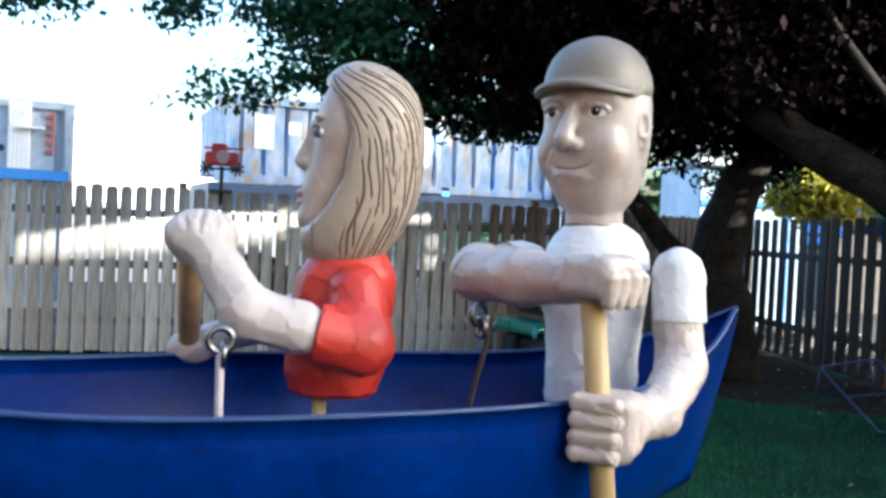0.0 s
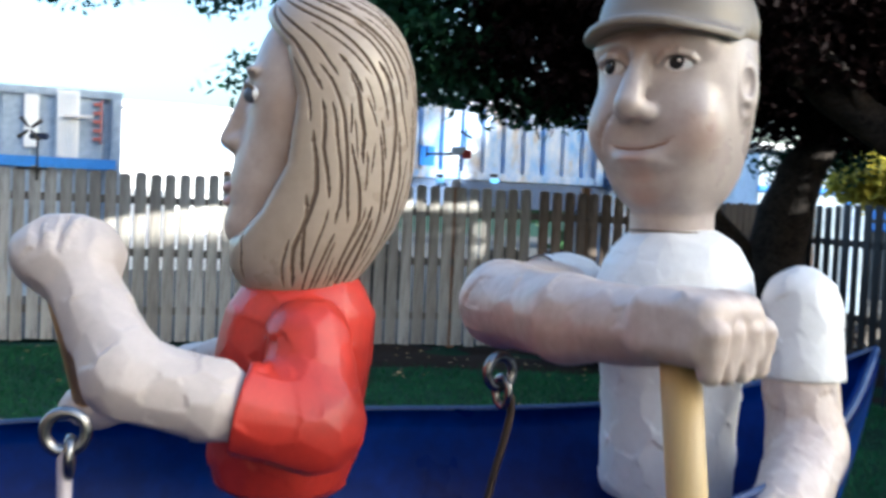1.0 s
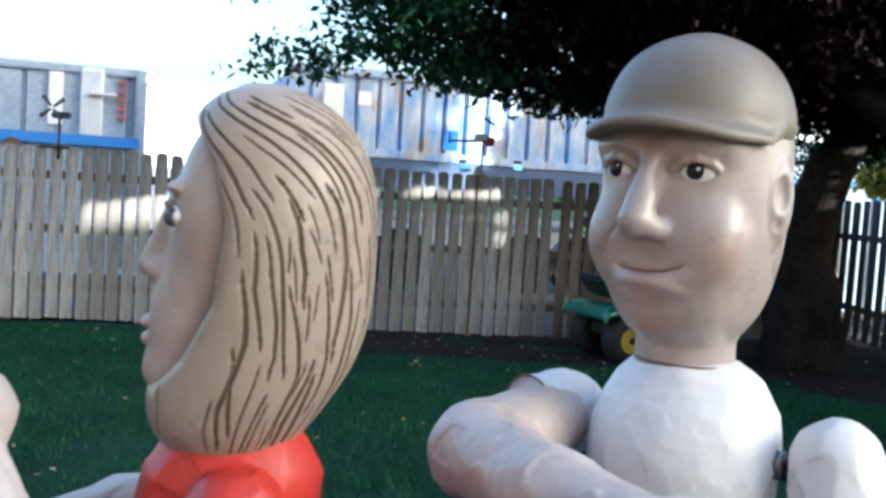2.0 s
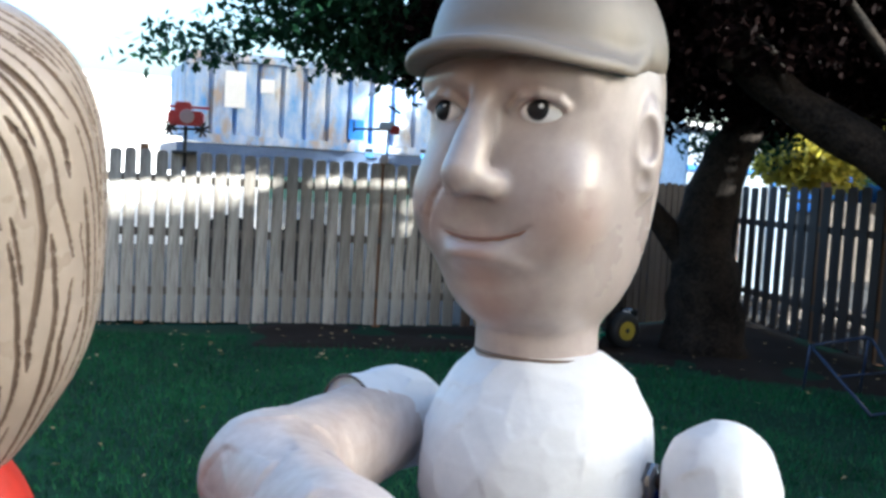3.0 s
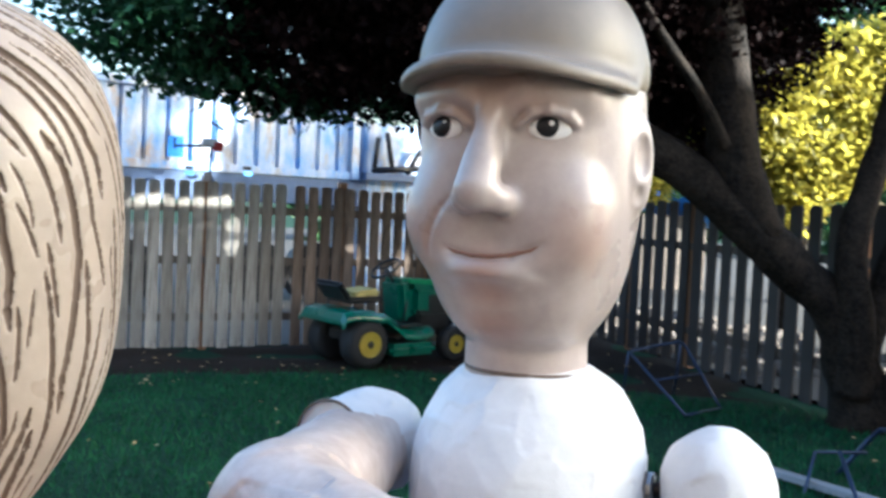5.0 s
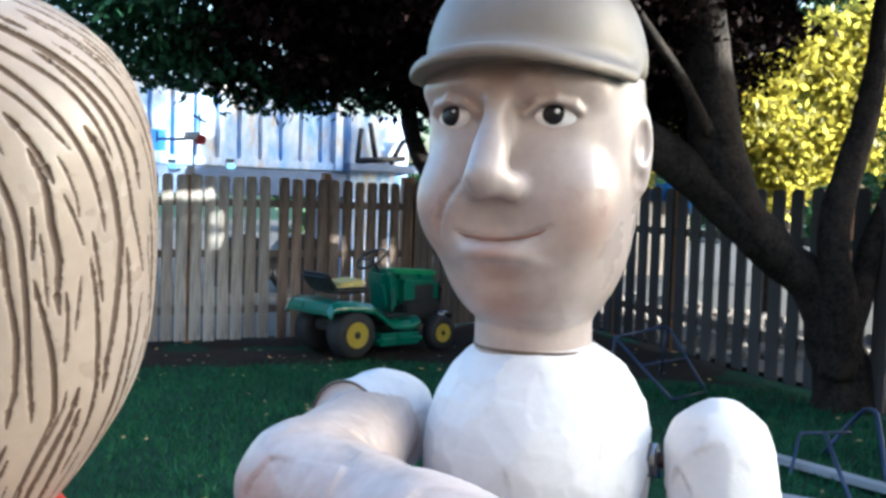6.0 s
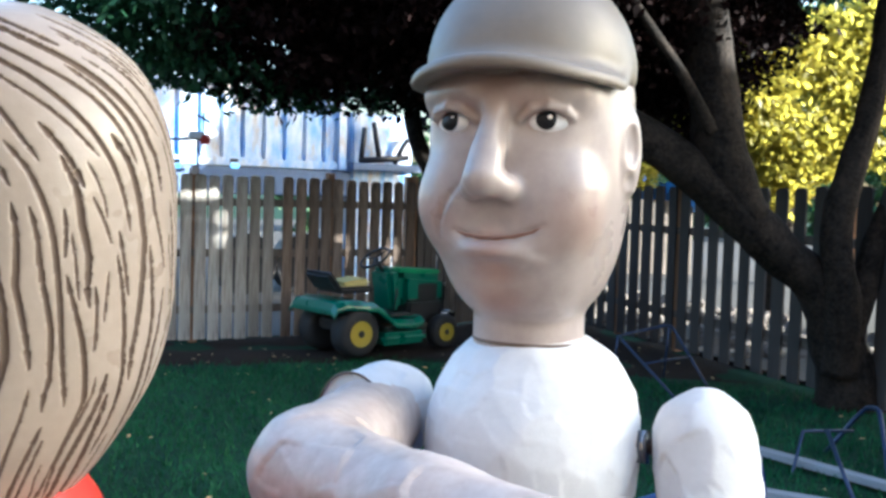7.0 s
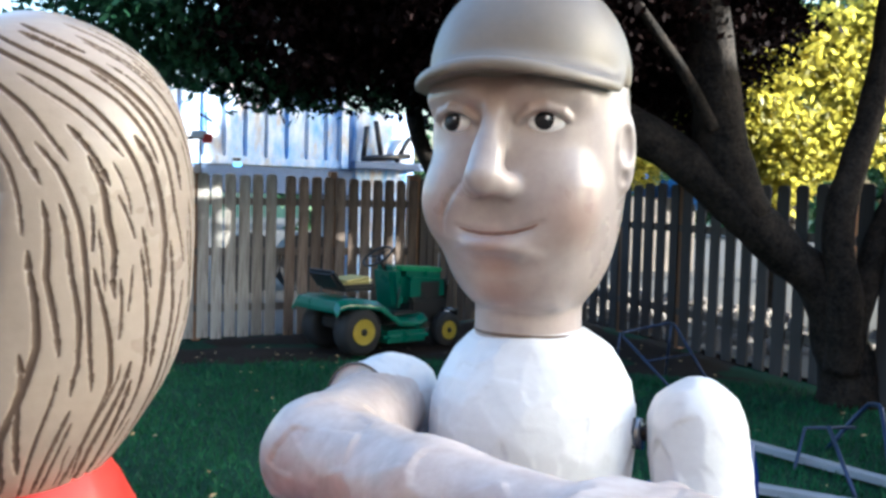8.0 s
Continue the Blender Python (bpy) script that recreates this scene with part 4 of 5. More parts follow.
def man_face(p):
    q = rotz(p, HEAD_RZ, (-0.001, -0.002))
    face = sd_rev(q, (0, 0, 0), FACE_PROFILE, 0.955, 1.015, pw=2.75,
                  bend=[(0.16, 0.002, -0.005), (0.2, 0.001, -0.003), (0.24, 0, 0.0)])
    for sx in (1, -1):
        face = smin(face, sd_ell(q, (sx * 0.024, -0.034, 0.215), (0.017, 0.0125, 0.019)), 0.012)
    nose = sd_cap(q, (0, -0.0445, 0.265), (0, -0.0605, 0.2262), 0.0050, 0.0086)
    for sx in (1, -1):
        nose = smin(nose, sd_ell(q, (sx * 0.0078, -0.0530, 0.2226), (0.0052, 0.0072, 0.0055)), 0.005)
    face = smin(face, nose, 0.0042)
    for sx in (1, -1):
        face = smin(face, sd_cap(q, (sx * 0.012, -0.0465, 0.2645), (sx * 0.034, -0.0365, 0.2635), 0.0045, 0.0035), 0.012)
        face = smax(face, -sd_ell(q, (sx * 0.0225, -0.0535, 0.2505), (0.0135, 0.0085, 0.0078)), 0.007)
        face = smax(face, -sd_ell(q, (sx * 0.0120, -0.0560, 0.2490), (0.0052, 0.0085, 0.0085)), 0.005)
    face = smin(face, sd_ell(q, (0, -0.0450, 0.1948), (0.0155, 0.0075, 0.0045)), 0.009)
    return smax(face, -sd_ell(q, (0.001, -0.0535, 0.1875), (0.0115, 0.0042, 0.0030)), 0.006)


def on_face(x, z):
    """Depth of the face at (x, z) of the turned head."""
    y = np.linspace(-0.085, -0.01, 301)
    a = radians(HEAD_RZ)
    p = np.stack([-0.001 + x * math.cos(a) - y * math.sin(a), -0.002 + x * math.sin(a) + y * math.cos(a), np.full(301, z)], 1).astype(np.float32)
    return float(y[np.argmax(man_face(p) < 0)])


SMILE = [(-0.0185, 0.2034), (-0.0135, 0.2018), (-0.006, 0.2008), (0.002, 0.2008), (0.010, 0.2018), (0.018, 0.2040), (0.0240, 0.2072)]
FOLD = [(0.0165, 0.2235), (0.0225, 0.2160), (0.0262, 0.2075), (0.0268, 0.2000)]
SMILE = [(x, on_face(x, z), z) for x, z in SMILE]
FOLD = [(-x, on_face(-x, z), z) for x, z in FOLD]
LIDS = [[(s * x, on_face(s * x, z), z) for x, z in ((0.0105, 0.2535), (0.0165, 0.2582), (0.0235, 0.2592), (0.0300, 0.2570), (0.0322, 0.2545))] for s in (1, -1)]


def man_head(p):
    face = man_face(p)
    q = rotz(p, HEAD_RZ, (-0.001, -0.002))
    for lid in LIDS:
        for a, b in zip(lid, lid[1:]):
            face = smin(face, sd_cap(q, (a[0], a[1] - 0.0006, a[2] - 0.0018), (b[0], b[1] - 0.0006, b[2] - 0.0018), 0.0016, 0.0016), 0.0018)
    for line, r in [(SMILE, 0.0011), (FOLD, 0.0011)]:
        n = len(line) - 1
        for i in range(n):
            e0, e1 = (0.4 if i == 0 else 1), (0.4 if i == n - 1 else 1)
            face = smax(face, -sd_cap(q, line[i], line[i + 1], r * e0, r * e1), 0.0016)
    for sx in (1, -1):
        e = sd_ell(q, (sx * 0.0448, 0.003, 0.2400), (0.0056, 0.0115, 0.0212))
        e = smax(e, -sd_ell(q, (sx * 0.0496, -0.004, 0.2435), (0.0045, 0.0068, 0.0098)), 0.0015)
        e = smax(e, -sd_ell(q, (sx * 0.0490, -0.005, 0.2265), (0.0038, 0.0046, 0.0048)), 0.0015)
        face = smin(face, e, 0.003)
    return smin(face, sd_cap(p, (-0.001, 0.0, 0.135), (-0.001, -0.002, 0.19), 0.0268, 0.0262), 0.003)


def man_cap(p):
    q = rotz(p, HEAD_RZ, (-0.001, -0.002))
    crown = sd_rev(q, (-0.0014, -0.0006, 0), rounded([(0.271, 0.0485), (0.275, 0.0502), (0.285, 0.0500), (0.300, 0.0452), (0.312, 0.0365), (0.320, 0.025), (0.325, 0.010)]), 0.945, 1.0, pw=2.35)
    zb = 0.2790 - 0.006 * np.clip((-q[:, 1] - 0.03) / 0.05, 0, 1) - 4.6 * q[:, 0] ** 2 * np.clip((-q[:, 1] + 0.012) / 0.03, 0, 1)
    out = np.sqrt(q[:, 0] ** 2 + (q[:, 1] + 0.0220) ** 2) - 0.0488
    brim = smax(smax(out, np.abs(q[:, 2] - zb) - 0.0030, 0.003), q[:, 1] + 0.004, 0.003)
    return smin(crown, brim, 0.006)


def man_shirt(p):
    tors = sd_rev(p, (0.003, 0.0, 0), [(-0.018, 0.041), (-0.012, 0.0435), (0.03, 0.044), (0.07, 0.047), (0.1, 0.0505), (0.118, 0.0505), (0.129, 0.0480), (0.139, 0.0425), (0.148, 0.0345), (0.1525, 0.027)], 1.0, 0.87)
    s = smin(tors, sd_ell(p, (0.003, -0.012, 0.095), (0.04, 0.034, 0.035)), 0.02)
    sl = sd_cap(p, (0.0825, 0.006, 0.1115), (0.089, -0.002, 0.074), 0.0228, 0.0234)
    s = np.minimum(s, smax(sl, 0.0705 - p[:, 2], 0.002))
    sl2 = sd_cap(p, (-0.074, -0.004, 0.108), (-0.079, -0.05, 0.107), 0.0245, 0.0245)
    cut = p[:, 1] + 0.034 + 0.25 * (p[:, 0] + 0.08)
    return np.minimum(s, smax(sl2, -cut, 0.002))


def man_low_arm(p):
    """His left arm: hanging, elbow bent, hand low on the paddle."""
    arm = sd_cap(p, (0.086, -0.002, 0.078), (0.095, -0.008, 0.038), 0.0212, 0.0212)
    arm = smin(arm, sd_cap(p, (0.098, -0.012, 0.030), (0.112, -0.085, 0.004), 0.0215, 0.0178), 0.008)
    arm = smin(arm, sd_cap(p, (0.112, -0.085, 0.004), (0.110, -0.142, 0.0035), 0.0178, 0.018), 0.008)
    hand = sd_box(p, (0.107, -0.153, 0.0025), (0.022, 0.024, 0.0245), 0.01, 15)
    for k in range(4):
        zc = 0.0215 - 0.0125 * k
        hand = smin(hand, sd_cap(p, (0.082, -0.150, zc), (0.094, -0.181, zc), 0.0068, 0.0064), 0.0015)
        hand = smin(hand, sd_cap(p, (0.094, -0.181, zc), (0.121, -0.176, zc), 0.0064, 0.006), 0.0015)
    return smin(arm, hand, 0.006)


def man_high_arm(p):
    """His right arm: lifted forward, the forearm level across to the top of the paddle."""
    arm = sd_cap(p, (-0.074, -0.012, 0.107), (-0.053, -0.105, 0.105), 0.0222, 0.0235)
    arm = smin(arm, sd_cap(p, (-0.052, -0.107, 0.105), (0.02, -0.145, 0.106), 0.0238, 0.0215), 0.012)
    arm = smin(arm, sd_cap(p, (0.02, -0.145, 0.106), (0.078, -0.164, 0.109), 0.0215, 0.0178), 0.01)
    h2 = sd_box(p, (0.102, -0.170, 0.113), (0.025, 0.022, 0.0165), 0.01, -12)
    for k in range(4):
        yk = -0.152 - 0.0115 * k
        h2 = smin(h2, sd_cap(p, (0.106, yk, 0.124), (0.126 - 0.002 * k, yk - 0.002, 0.113), 0.0062, 0.006), 0.0015)
        h2 = smin(h2, sd_cap(p, (0.126 - 0.002 * k, yk - 0.002, 0.113), (0.124 - 0.002 * k, yk, 0.096), 0.006, 0.0055), 0.0015)
    return smin(arm, h2, 0.006)


def head_point(x, y, z):
    a = radians(HEAD_RZ)
    return (-0.001 + x * math.cos(a) - y * math.sin(a), -0.002 + x * math.sin(a) + y * math.cos(a), z)


def mesh_arrays(bm):
    v = np.array([tuple(w.co) for w in bm.verts])
    bmesh.ops.triangulate(bm, faces=bm.faces[:])
    bm.verts.index_update()
    f = np.array([[w.index for w in q.verts] + [q.verts[2].index] for q in bm.faces])
    bm.free()
    return v, f[:, :3]


def carved_man():
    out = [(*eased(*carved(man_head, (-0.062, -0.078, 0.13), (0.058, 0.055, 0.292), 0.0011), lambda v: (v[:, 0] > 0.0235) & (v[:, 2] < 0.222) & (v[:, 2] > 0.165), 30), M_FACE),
           (*carved(man_cap, (-0.062, -0.085, 0.25), (0.058, 0.056, 0.332), 0.0012), M_CAP),
           (*chiselled(*carved(man_shirt, (-0.11, -0.08, -0.022), (0.115, 0.06, 0.158), 0.0014), 0.0135, 0.6, 1), M_SHIRT),
           (*chiselled(*carved(man_low_arm, (0.06, -0.195, -0.03), (0.14, 0.03, 0.105), 0.0013), 0.014, 0.5, 2), M_SKIN),
           (*chiselled(*carved(man_high_arm, (-0.11, -0.205, 0.07), (0.14, 0.02, 0.14), 0.0013), 0.02, 0.32, 3), M_SKIN)]
    for sx in (1, -1):
        y = on_face(sx * 0.0225, 0.2508)
        out.append((*ellipsoid(head_point(sx * 0.0225, y + 0.0024, 0.2508), (0.0098, 0.0048, 0.0055), HEAD_RZ + sx * 20), M_EYEW))
        out.append((*ellipsoid(head_point(sx * 0.0225 - 0.0006, y - 0.0002, 0.2512), (0.0057, 0.0031, 0.0043), HEAD_RZ + sx * 20), M_EYEB))
        # tiny white bead paints a glint onto the iris
        out.append((*ellipsoid(head_point(sx * 0.0225 + 0.0012, y - 0.0029, 0.2527), (0.0011, 0.0006, 0.0010), HEAD_RZ), M_EYEW))
    out.append((*mesh_arrays(tube([head_point(x, y + 0.0010, z) for x, y, z in SMILE], [0.0003, 0.0006, 0.0008, 0.0008, 0.0008, 0.0006, 0.0003], 8)), M_LIPLINE))
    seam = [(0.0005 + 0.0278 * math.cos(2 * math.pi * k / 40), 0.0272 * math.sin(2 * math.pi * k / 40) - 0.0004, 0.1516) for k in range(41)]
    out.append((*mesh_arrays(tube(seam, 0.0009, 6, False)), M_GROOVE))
    cut = Matrix.Rotation(math.atan(0.25), 3, "Z").inverted()
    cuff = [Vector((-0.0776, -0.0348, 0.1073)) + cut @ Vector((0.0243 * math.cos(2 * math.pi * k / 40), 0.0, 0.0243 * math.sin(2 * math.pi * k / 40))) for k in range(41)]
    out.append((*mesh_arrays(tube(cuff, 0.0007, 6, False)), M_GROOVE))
    for rod in ([(0.04, 0.006, 0.104), (0.07, 0.006, 0.106)], [(-0.06, -0.002, 0.106), (-0.035, 0, 0.104)]):
        out.append((*mesh_arrays(tube(rod, 0.0036, 12)), M_RUST))
    out.append((*mesh_arrays(tube([(0.0535, 0.004, 0.105), (0.0575, 0.004, 0.1052)], 0.0085, 6)), M_STEEL))
    return joined("carved_paddler", out)


man = carved_man()
man.matrix_world = pose(*MAN, 0, 0, MAN_RZ)
tagged(man, "carved wooden paddler figure with tan cap and white shirt", "figurine")

WOMAN = (0.005, 0.806, 1.44)


HAIR = rounded([(0.104, 0.008), (0.106, 0.017), (0.111, 0.0265), (0.119, 0.0345), (0.13, 0.0402), (0.145, 0.0442), (0.165, 0.0466), (0.19, 0.0474), (0.212, 0.0474), (0.235, 0.0455), (0.252, 0.0405), (0.264, 0.0325), (0.272, 0.022), (0.2765, 0.010)])
HAIR_BEND = rounded([(0.104, -0.017, 0.0), (0.119, -0.0165, 0.0), (0.135, -0.012, 0.0), (0.155, -0.004, 0.0), (0.18, 0.0, 0.0), (0.25, 0.0, 0.0), (0.277, -0.006, 0.0)])


def hair_r(z):
    return float(np.interp(z, [h[0] for h in HAIR], [h[1] for h in HAIR]))


def hair_strokes():
    """Long knife cuts that sweep back from the crown and run down the hair with kinks, kept apart from each other."""
    rng = random.Random(23)
    out, taken = [], np.zeros((0, 3))
    for k in range(1500):
        a = -2.9 + 5.8 * rng.random()
        z = 0.272 - 0.15 * rng.random() ** 1.2
        if abs(a) > 1.75 and z < 0.24:      # the locks beside the face are smooth
            continue
        heading, pts = rng.uniform(-0.05, 0.25), []
        n = rng.choice((14, 18, 22, 28)) if k < 420 else rng.choice((5, 7, 9, 12))
        for i in range(n):
            r = hair_r(z) - 0.0002
            sh = float(np.interp(z, [h[0] for h in HAIR_BEND], [h[1] for h in HAIR_BEND]))
            p = np.array((0.028 + sh + r * math.cos(a), 0.96 * r * math.sin(a) + 0.003, z))
            if len(taken) and ((taken - p) ** 2).sum(1).min() < (0.0038 if i == 0 else 0.0024) ** 2:
                break
            pts.append(p)
            if rng.random() < 0.3:
                heading = rng.uniform(-0.08, 0.38)
            top = min(1.0, max(0.0, (z - 0.2) / 0.06))
            steep = 1 - 0.55 * top
            a += (0.005 / max(r, 0.015)) * (heading * steep - 0.85 * top * math.sin(a))
            z -= 0.005 * steep
            if z < 0.112:
                break
        if len(pts) > 3:
            out.append(([tuple(p) for p in pts], rng.uniform(0.0006, 0.0013)))
            taken = np.concatenate([taken, np.array(pts)])
    return out


STROKES = hair_strokes()


def cuts(p):
    d = np.full(len(p), 1.0, dtype=np.float32)
    for pts, w in STROKES:
        lo, hi = np.min(pts, 0) - 0.004, np.max(pts, 0) + 0.004
        m = ((p > lo) & (p < hi)).all(1)
        if not m.any():
            continue
        q, b = p[m], d[m]
        n = len(pts) - 1
        for i in range(n):
            wa, wb = w * min(1.0, 0.3 + i / 6.0), w * min(1.0, 0.3 + (n - 1 - i) / 6.0)
            b = np.minimum(b, sd_cap(q, pts[i], pts[i + 1], wa, wb))
        d[m] = b
    return d


def woman_hair(p):
    hair = sd_rev(p, (0.028, 0.003, 0), HAIR, 1.0, 0.96, bend=HAIR_BEND)
    edge = np.interp(p[:, 2], [0.108, 0.122, 0.135, 0.155, 0.18, 0.215, 0.24, 0.256, 0.268, 0.28], [-0.036, -0.033, -0.025, -0.006, 0.008, 0.012, 0.005, -0.007, -0.02, -0.03])
    edge = edge - 0.55 * np.clip(0.018 - np.abs(p[:, 1] - 0.003), 0, 1) * (p[:, 2] < 0.15)
    hair = smax(hair, -(p[:, 0] - edge), 0.007)
    near = np.abs(hair) < 0.004
    if near.any():
        c = np.full(len(p), 1.0, dtype=np.float32)
        c[near] = cuts(p[near])
        hair = smax(hair, -c, 0.0002)
    return hair


def woman_face(p):
    face = sd_ell(p, (0.010, 0.003, 0.208), (0.0275, 0.035, 0.057))
    face = smin(face, sd_ell(p, (-0.002, 0.003, 0.164), (0.0235, 0.026, 0.034)), 0.018)
    face = smin(face, sd_ell(p, (-0.014, 0.003, 0.145), (0.0135, 0.015, 0.012)), 0.01)
    face = smin(face, sd_cap(p, (-0.0155, 0.003, 0.222), (-0.0265, 0.003, 0.193), 0.0038, 0.0056), 0.008)
    for sy in (1, -1):
        face = smin(face, sd_ell(p, (-0.0215, 0.003 + sy * 0.0055, 0.1905), (0.0055, 0.005, 0.0045)), 0.004)
        face = smax(face, -sd_ell(p, (-0.0205, 0.003 + sy * 0.0155, 0.2165), (0.0075, 0.0095, 0.0065)), 0.005)
        face = smin(face, sd_ell(p, (-0.013, 0.003 + sy * 0.016, 0.2285), (0.004, 0.01, 0.0028)), 0.004)
    return smin(face, sd_cap(p, (0.018, 0.003, 0.1), (0.014, 0.003, 0.16), 0.021, 0.02), 0.004)


def woman_red(p):
    tors = sd_rev(p, (0.010, 0.003, 0), [(0.0, 0.03), (0.004, 0.036), (0.02, 0.0415), (0.05, 0.042), (0.08, 0.043), (0.1, 0.041), (0.113, 0.034), (0.122, 0.026), (0.128, 0.02)], 1.0, 0.85,
                  bend=[(0.0, -0.003, 0), (0.05, 0.0, 0), (0.09, 0.004, 0), (0.13, 0.008, 0)])
    up = sd_cap(p, (0.022, -0.030, 0.088), (0.028, -0.048, 0.052), 0.0225, 0.0235)
    up = smin(up, sd_cap(p, (0.028, -0.050, 0.048), (-0.024, -0.0645, 0.0635), 0.0238, 0.0228), 0.01)
    up = smax(up, -(p[:, 0] + 0.008 - 0.22 * (p[:, 2] - 0.06)), 0.002)
    red = smin(tors, up, 0.0025)
    up2 = sd_cap(p, (0.012, 0.036, 0.09), (0.0, 0.052, 0.07), 0.021, 0.021)
    red = smin(red, up2, 0.004)
    return smax(red, -sd_cap(p, (-0.02, -0.048, 0.03), (0.045, -0.052, 0.018), 0.004, 0.0055), 0.004)


def woman_arms(p):
    arm = sd_cap(p, (-0.006, -0.0625, 0.0575), (-0.060, -0.068, 0.073), 0.0165, 0.0195)
    arm = smin(arm, sd_cap(p, (-0.022, -0.0645, 0.0628), (-0.060, -0.068, 0.073), 0.0203, 0.0195), 0.002)
    arm = smin(arm, sd_cap(p, (-0.062, -0.066, 0.076), (-0.098, -0.036, 0.124), 0.0195, 0.0165), 0.008)
    fist = sd_ell(p, (-0.101, -0.030, 0.128), (0.0285, 0.025, 0.0215))
    fist = smin(fist, sd_box(p, (-0.1, -0.026, 0.122), (0.018, 0.02, 0.014), 0.008, 20), 0.006)
    for k in range(3):
        fist = smax(fist, -sd_cap(p, (-0.110 + 0.012 * k, -0.059, 0.128), (-0.113 + 0.012 * k, -0.035, 0.153), 0.0018, 0.0018), 0.003)
    arm = smin(arm, fist, 0.006)
    arm2 = sd_cap(p, (0.004, 0.054, 0.074), (-0.058, 0.09, 0.048), 0.018, 0.0165)
    arm2 = smin(arm2, sd_cap(p, (-0.058, 0.09, 0.048), (-0.116, 0.098, 0.026), 0.0165, 0.015), 0.008)
    arm2 = smin(arm2, sd_ell(p, (-0.123, 0.098, 0.023), (0.02, 0.02, 0.015)), 0.006)
    return np.minimum(arm, arm2)


def carved_woman():
    v, f = carved(woman_hair, (-0.04, -0.05, 0.1), (0.086, 0.056, 0.284), 0.00052)
    # faces inside the knife cuts turn darker: groove shade put into the colour
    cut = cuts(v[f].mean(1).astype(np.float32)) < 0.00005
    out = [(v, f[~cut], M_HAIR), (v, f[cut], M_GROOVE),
           (*carved(woman_face, (-0.04, -0.04, 0.098), (0.05, 0.046, 0.272), 0.0011), M_HERFACE),
           (*chiselled(*carved(woman_red, (-0.045, -0.09, -0.004), (0.068, 0.08, 0.134), 0.0014), 0.014, 0.5, 4), M_RED),
           (*chiselled(*carved(woman_arms, (-0.155, -0.095, -0.006), (0.034, 0.13, 0.16), 0.0014), 0.0115, 0.55, 5), M_PALE)]
    for sy in (1, -1):
        yc = 0.003 + sy * 0.0172
        out.append((*ellipsoid((-0.0122, yc, 0.2158), (0.005, 0.0082, 0.0046), sy * -22), M_EYEW))
        out.append((*ellipsoid((-0.0134, yc + sy * 0.0022, 0.2156), (0.0040, 0.0054, 0.0043), sy * -22), M_IRIS))
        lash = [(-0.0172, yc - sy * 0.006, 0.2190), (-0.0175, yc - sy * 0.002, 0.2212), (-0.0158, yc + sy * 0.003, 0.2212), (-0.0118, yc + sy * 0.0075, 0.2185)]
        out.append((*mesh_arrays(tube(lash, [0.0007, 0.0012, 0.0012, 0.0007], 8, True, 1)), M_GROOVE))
    out.append((*ellipsoid((-0.0232, 0.003, 0.1668), (0.0068, 0.0105, 0.0038)), M_LIP))
    out.append((*ellipsoid((-0.0226, 0.003, 0.1592), (0.0068, 0.0095, 0.0042)), M_LIP))
    out.append((*mesh_arrays(tube([(-0.005, 0.0, -0.14), (-0.003, 0.0, 0.02)], 0.0058, 14)), M_DOWEL))
    return joined("carved_paddler", out)


woman = carved_woman()
woman.matrix_world = pose(*WOMAN)
tagged(woman, "carved wooden paddler figure with long blond hair and red shirt", "figurine")


# ---- paddles, hooks ----
paddle = tagged(empty("paddle", MAN, MAN_RZ), "round yellowish wooden paddle held by the carved figure", "paddle")
part("shaft", tube([(0.0955, -0.1712, 0.106), (0.1020, -0.1610, 0.0), (0.110, -0.1485, -0.13)], 0.0093, 20), M_DOWEL, paddle)
part("blade", box((0.012, 0.07, 0.16), (0.115, -0.1405, -0.2), 0.005, (4, 4, 0)), M_DOWEL, paddle)
paddle2 = tagged(empty("paddle", WOMAN), "brown flat wooden paddle held by the carved figure", "paddle")
part("shaft", tube([(-0.111, -0.012, 0.118), (-0.117, 0.04, 0.074), (-0.124, 0.1, 0.02), (-0.14, 0.2, -0.075)], 0.0098, 16), M_BRASS, paddle2)


def eye_hook(at, rz, label, rod, rod_m, rod_r):
    h = tagged(empty("eye_bolt", at, rz), label, "hook")
    ring = [(0.0085 * math.cos(a), 0.0, 0.0085 * math.sin(a)) for a in [2 * math.pi * k / 24 for k in range(25)]]
    part("ring", tube(ring, 0.0028, 10, False), M_STEEL, h)
    link = [(0.002, 0.006 * math.cos(a), -0.011 + 0.008 * math.sin(a)) for a in [2 * math.pi * k / 20 for k in range(21)]]
    part("link", tube(link, 0.0022, 8, False), M_STEEL, h)
    part("rod", tube(rod, rod_r, 10, True, 2), rod_m, h)
    return h


eye_hook((-0.069, 0.690, 1.498), 12, "steel eye bolt hook on a bright rod in the canoe", [(0, 0, -0.008), (0, 0, -0.02), (0.001, 0.002, -0.08), (0.001, 0.002, -0.16)], M_BRIGHTROD, 0.0032)
eye_hook((0.130, 0.788, 1.513), 30, "rusty bent wire hanging from a steel eye bolt", [(0.003, 0, -0.006), (0.011, 0.001, -0.018), (0.007, 0.002, -0.038), (0.001, 0.004, -0.06), (-0.006, 0.004, -0.09), (-0.006, 0.004, -0.15)], M_RUST, 0.0022)


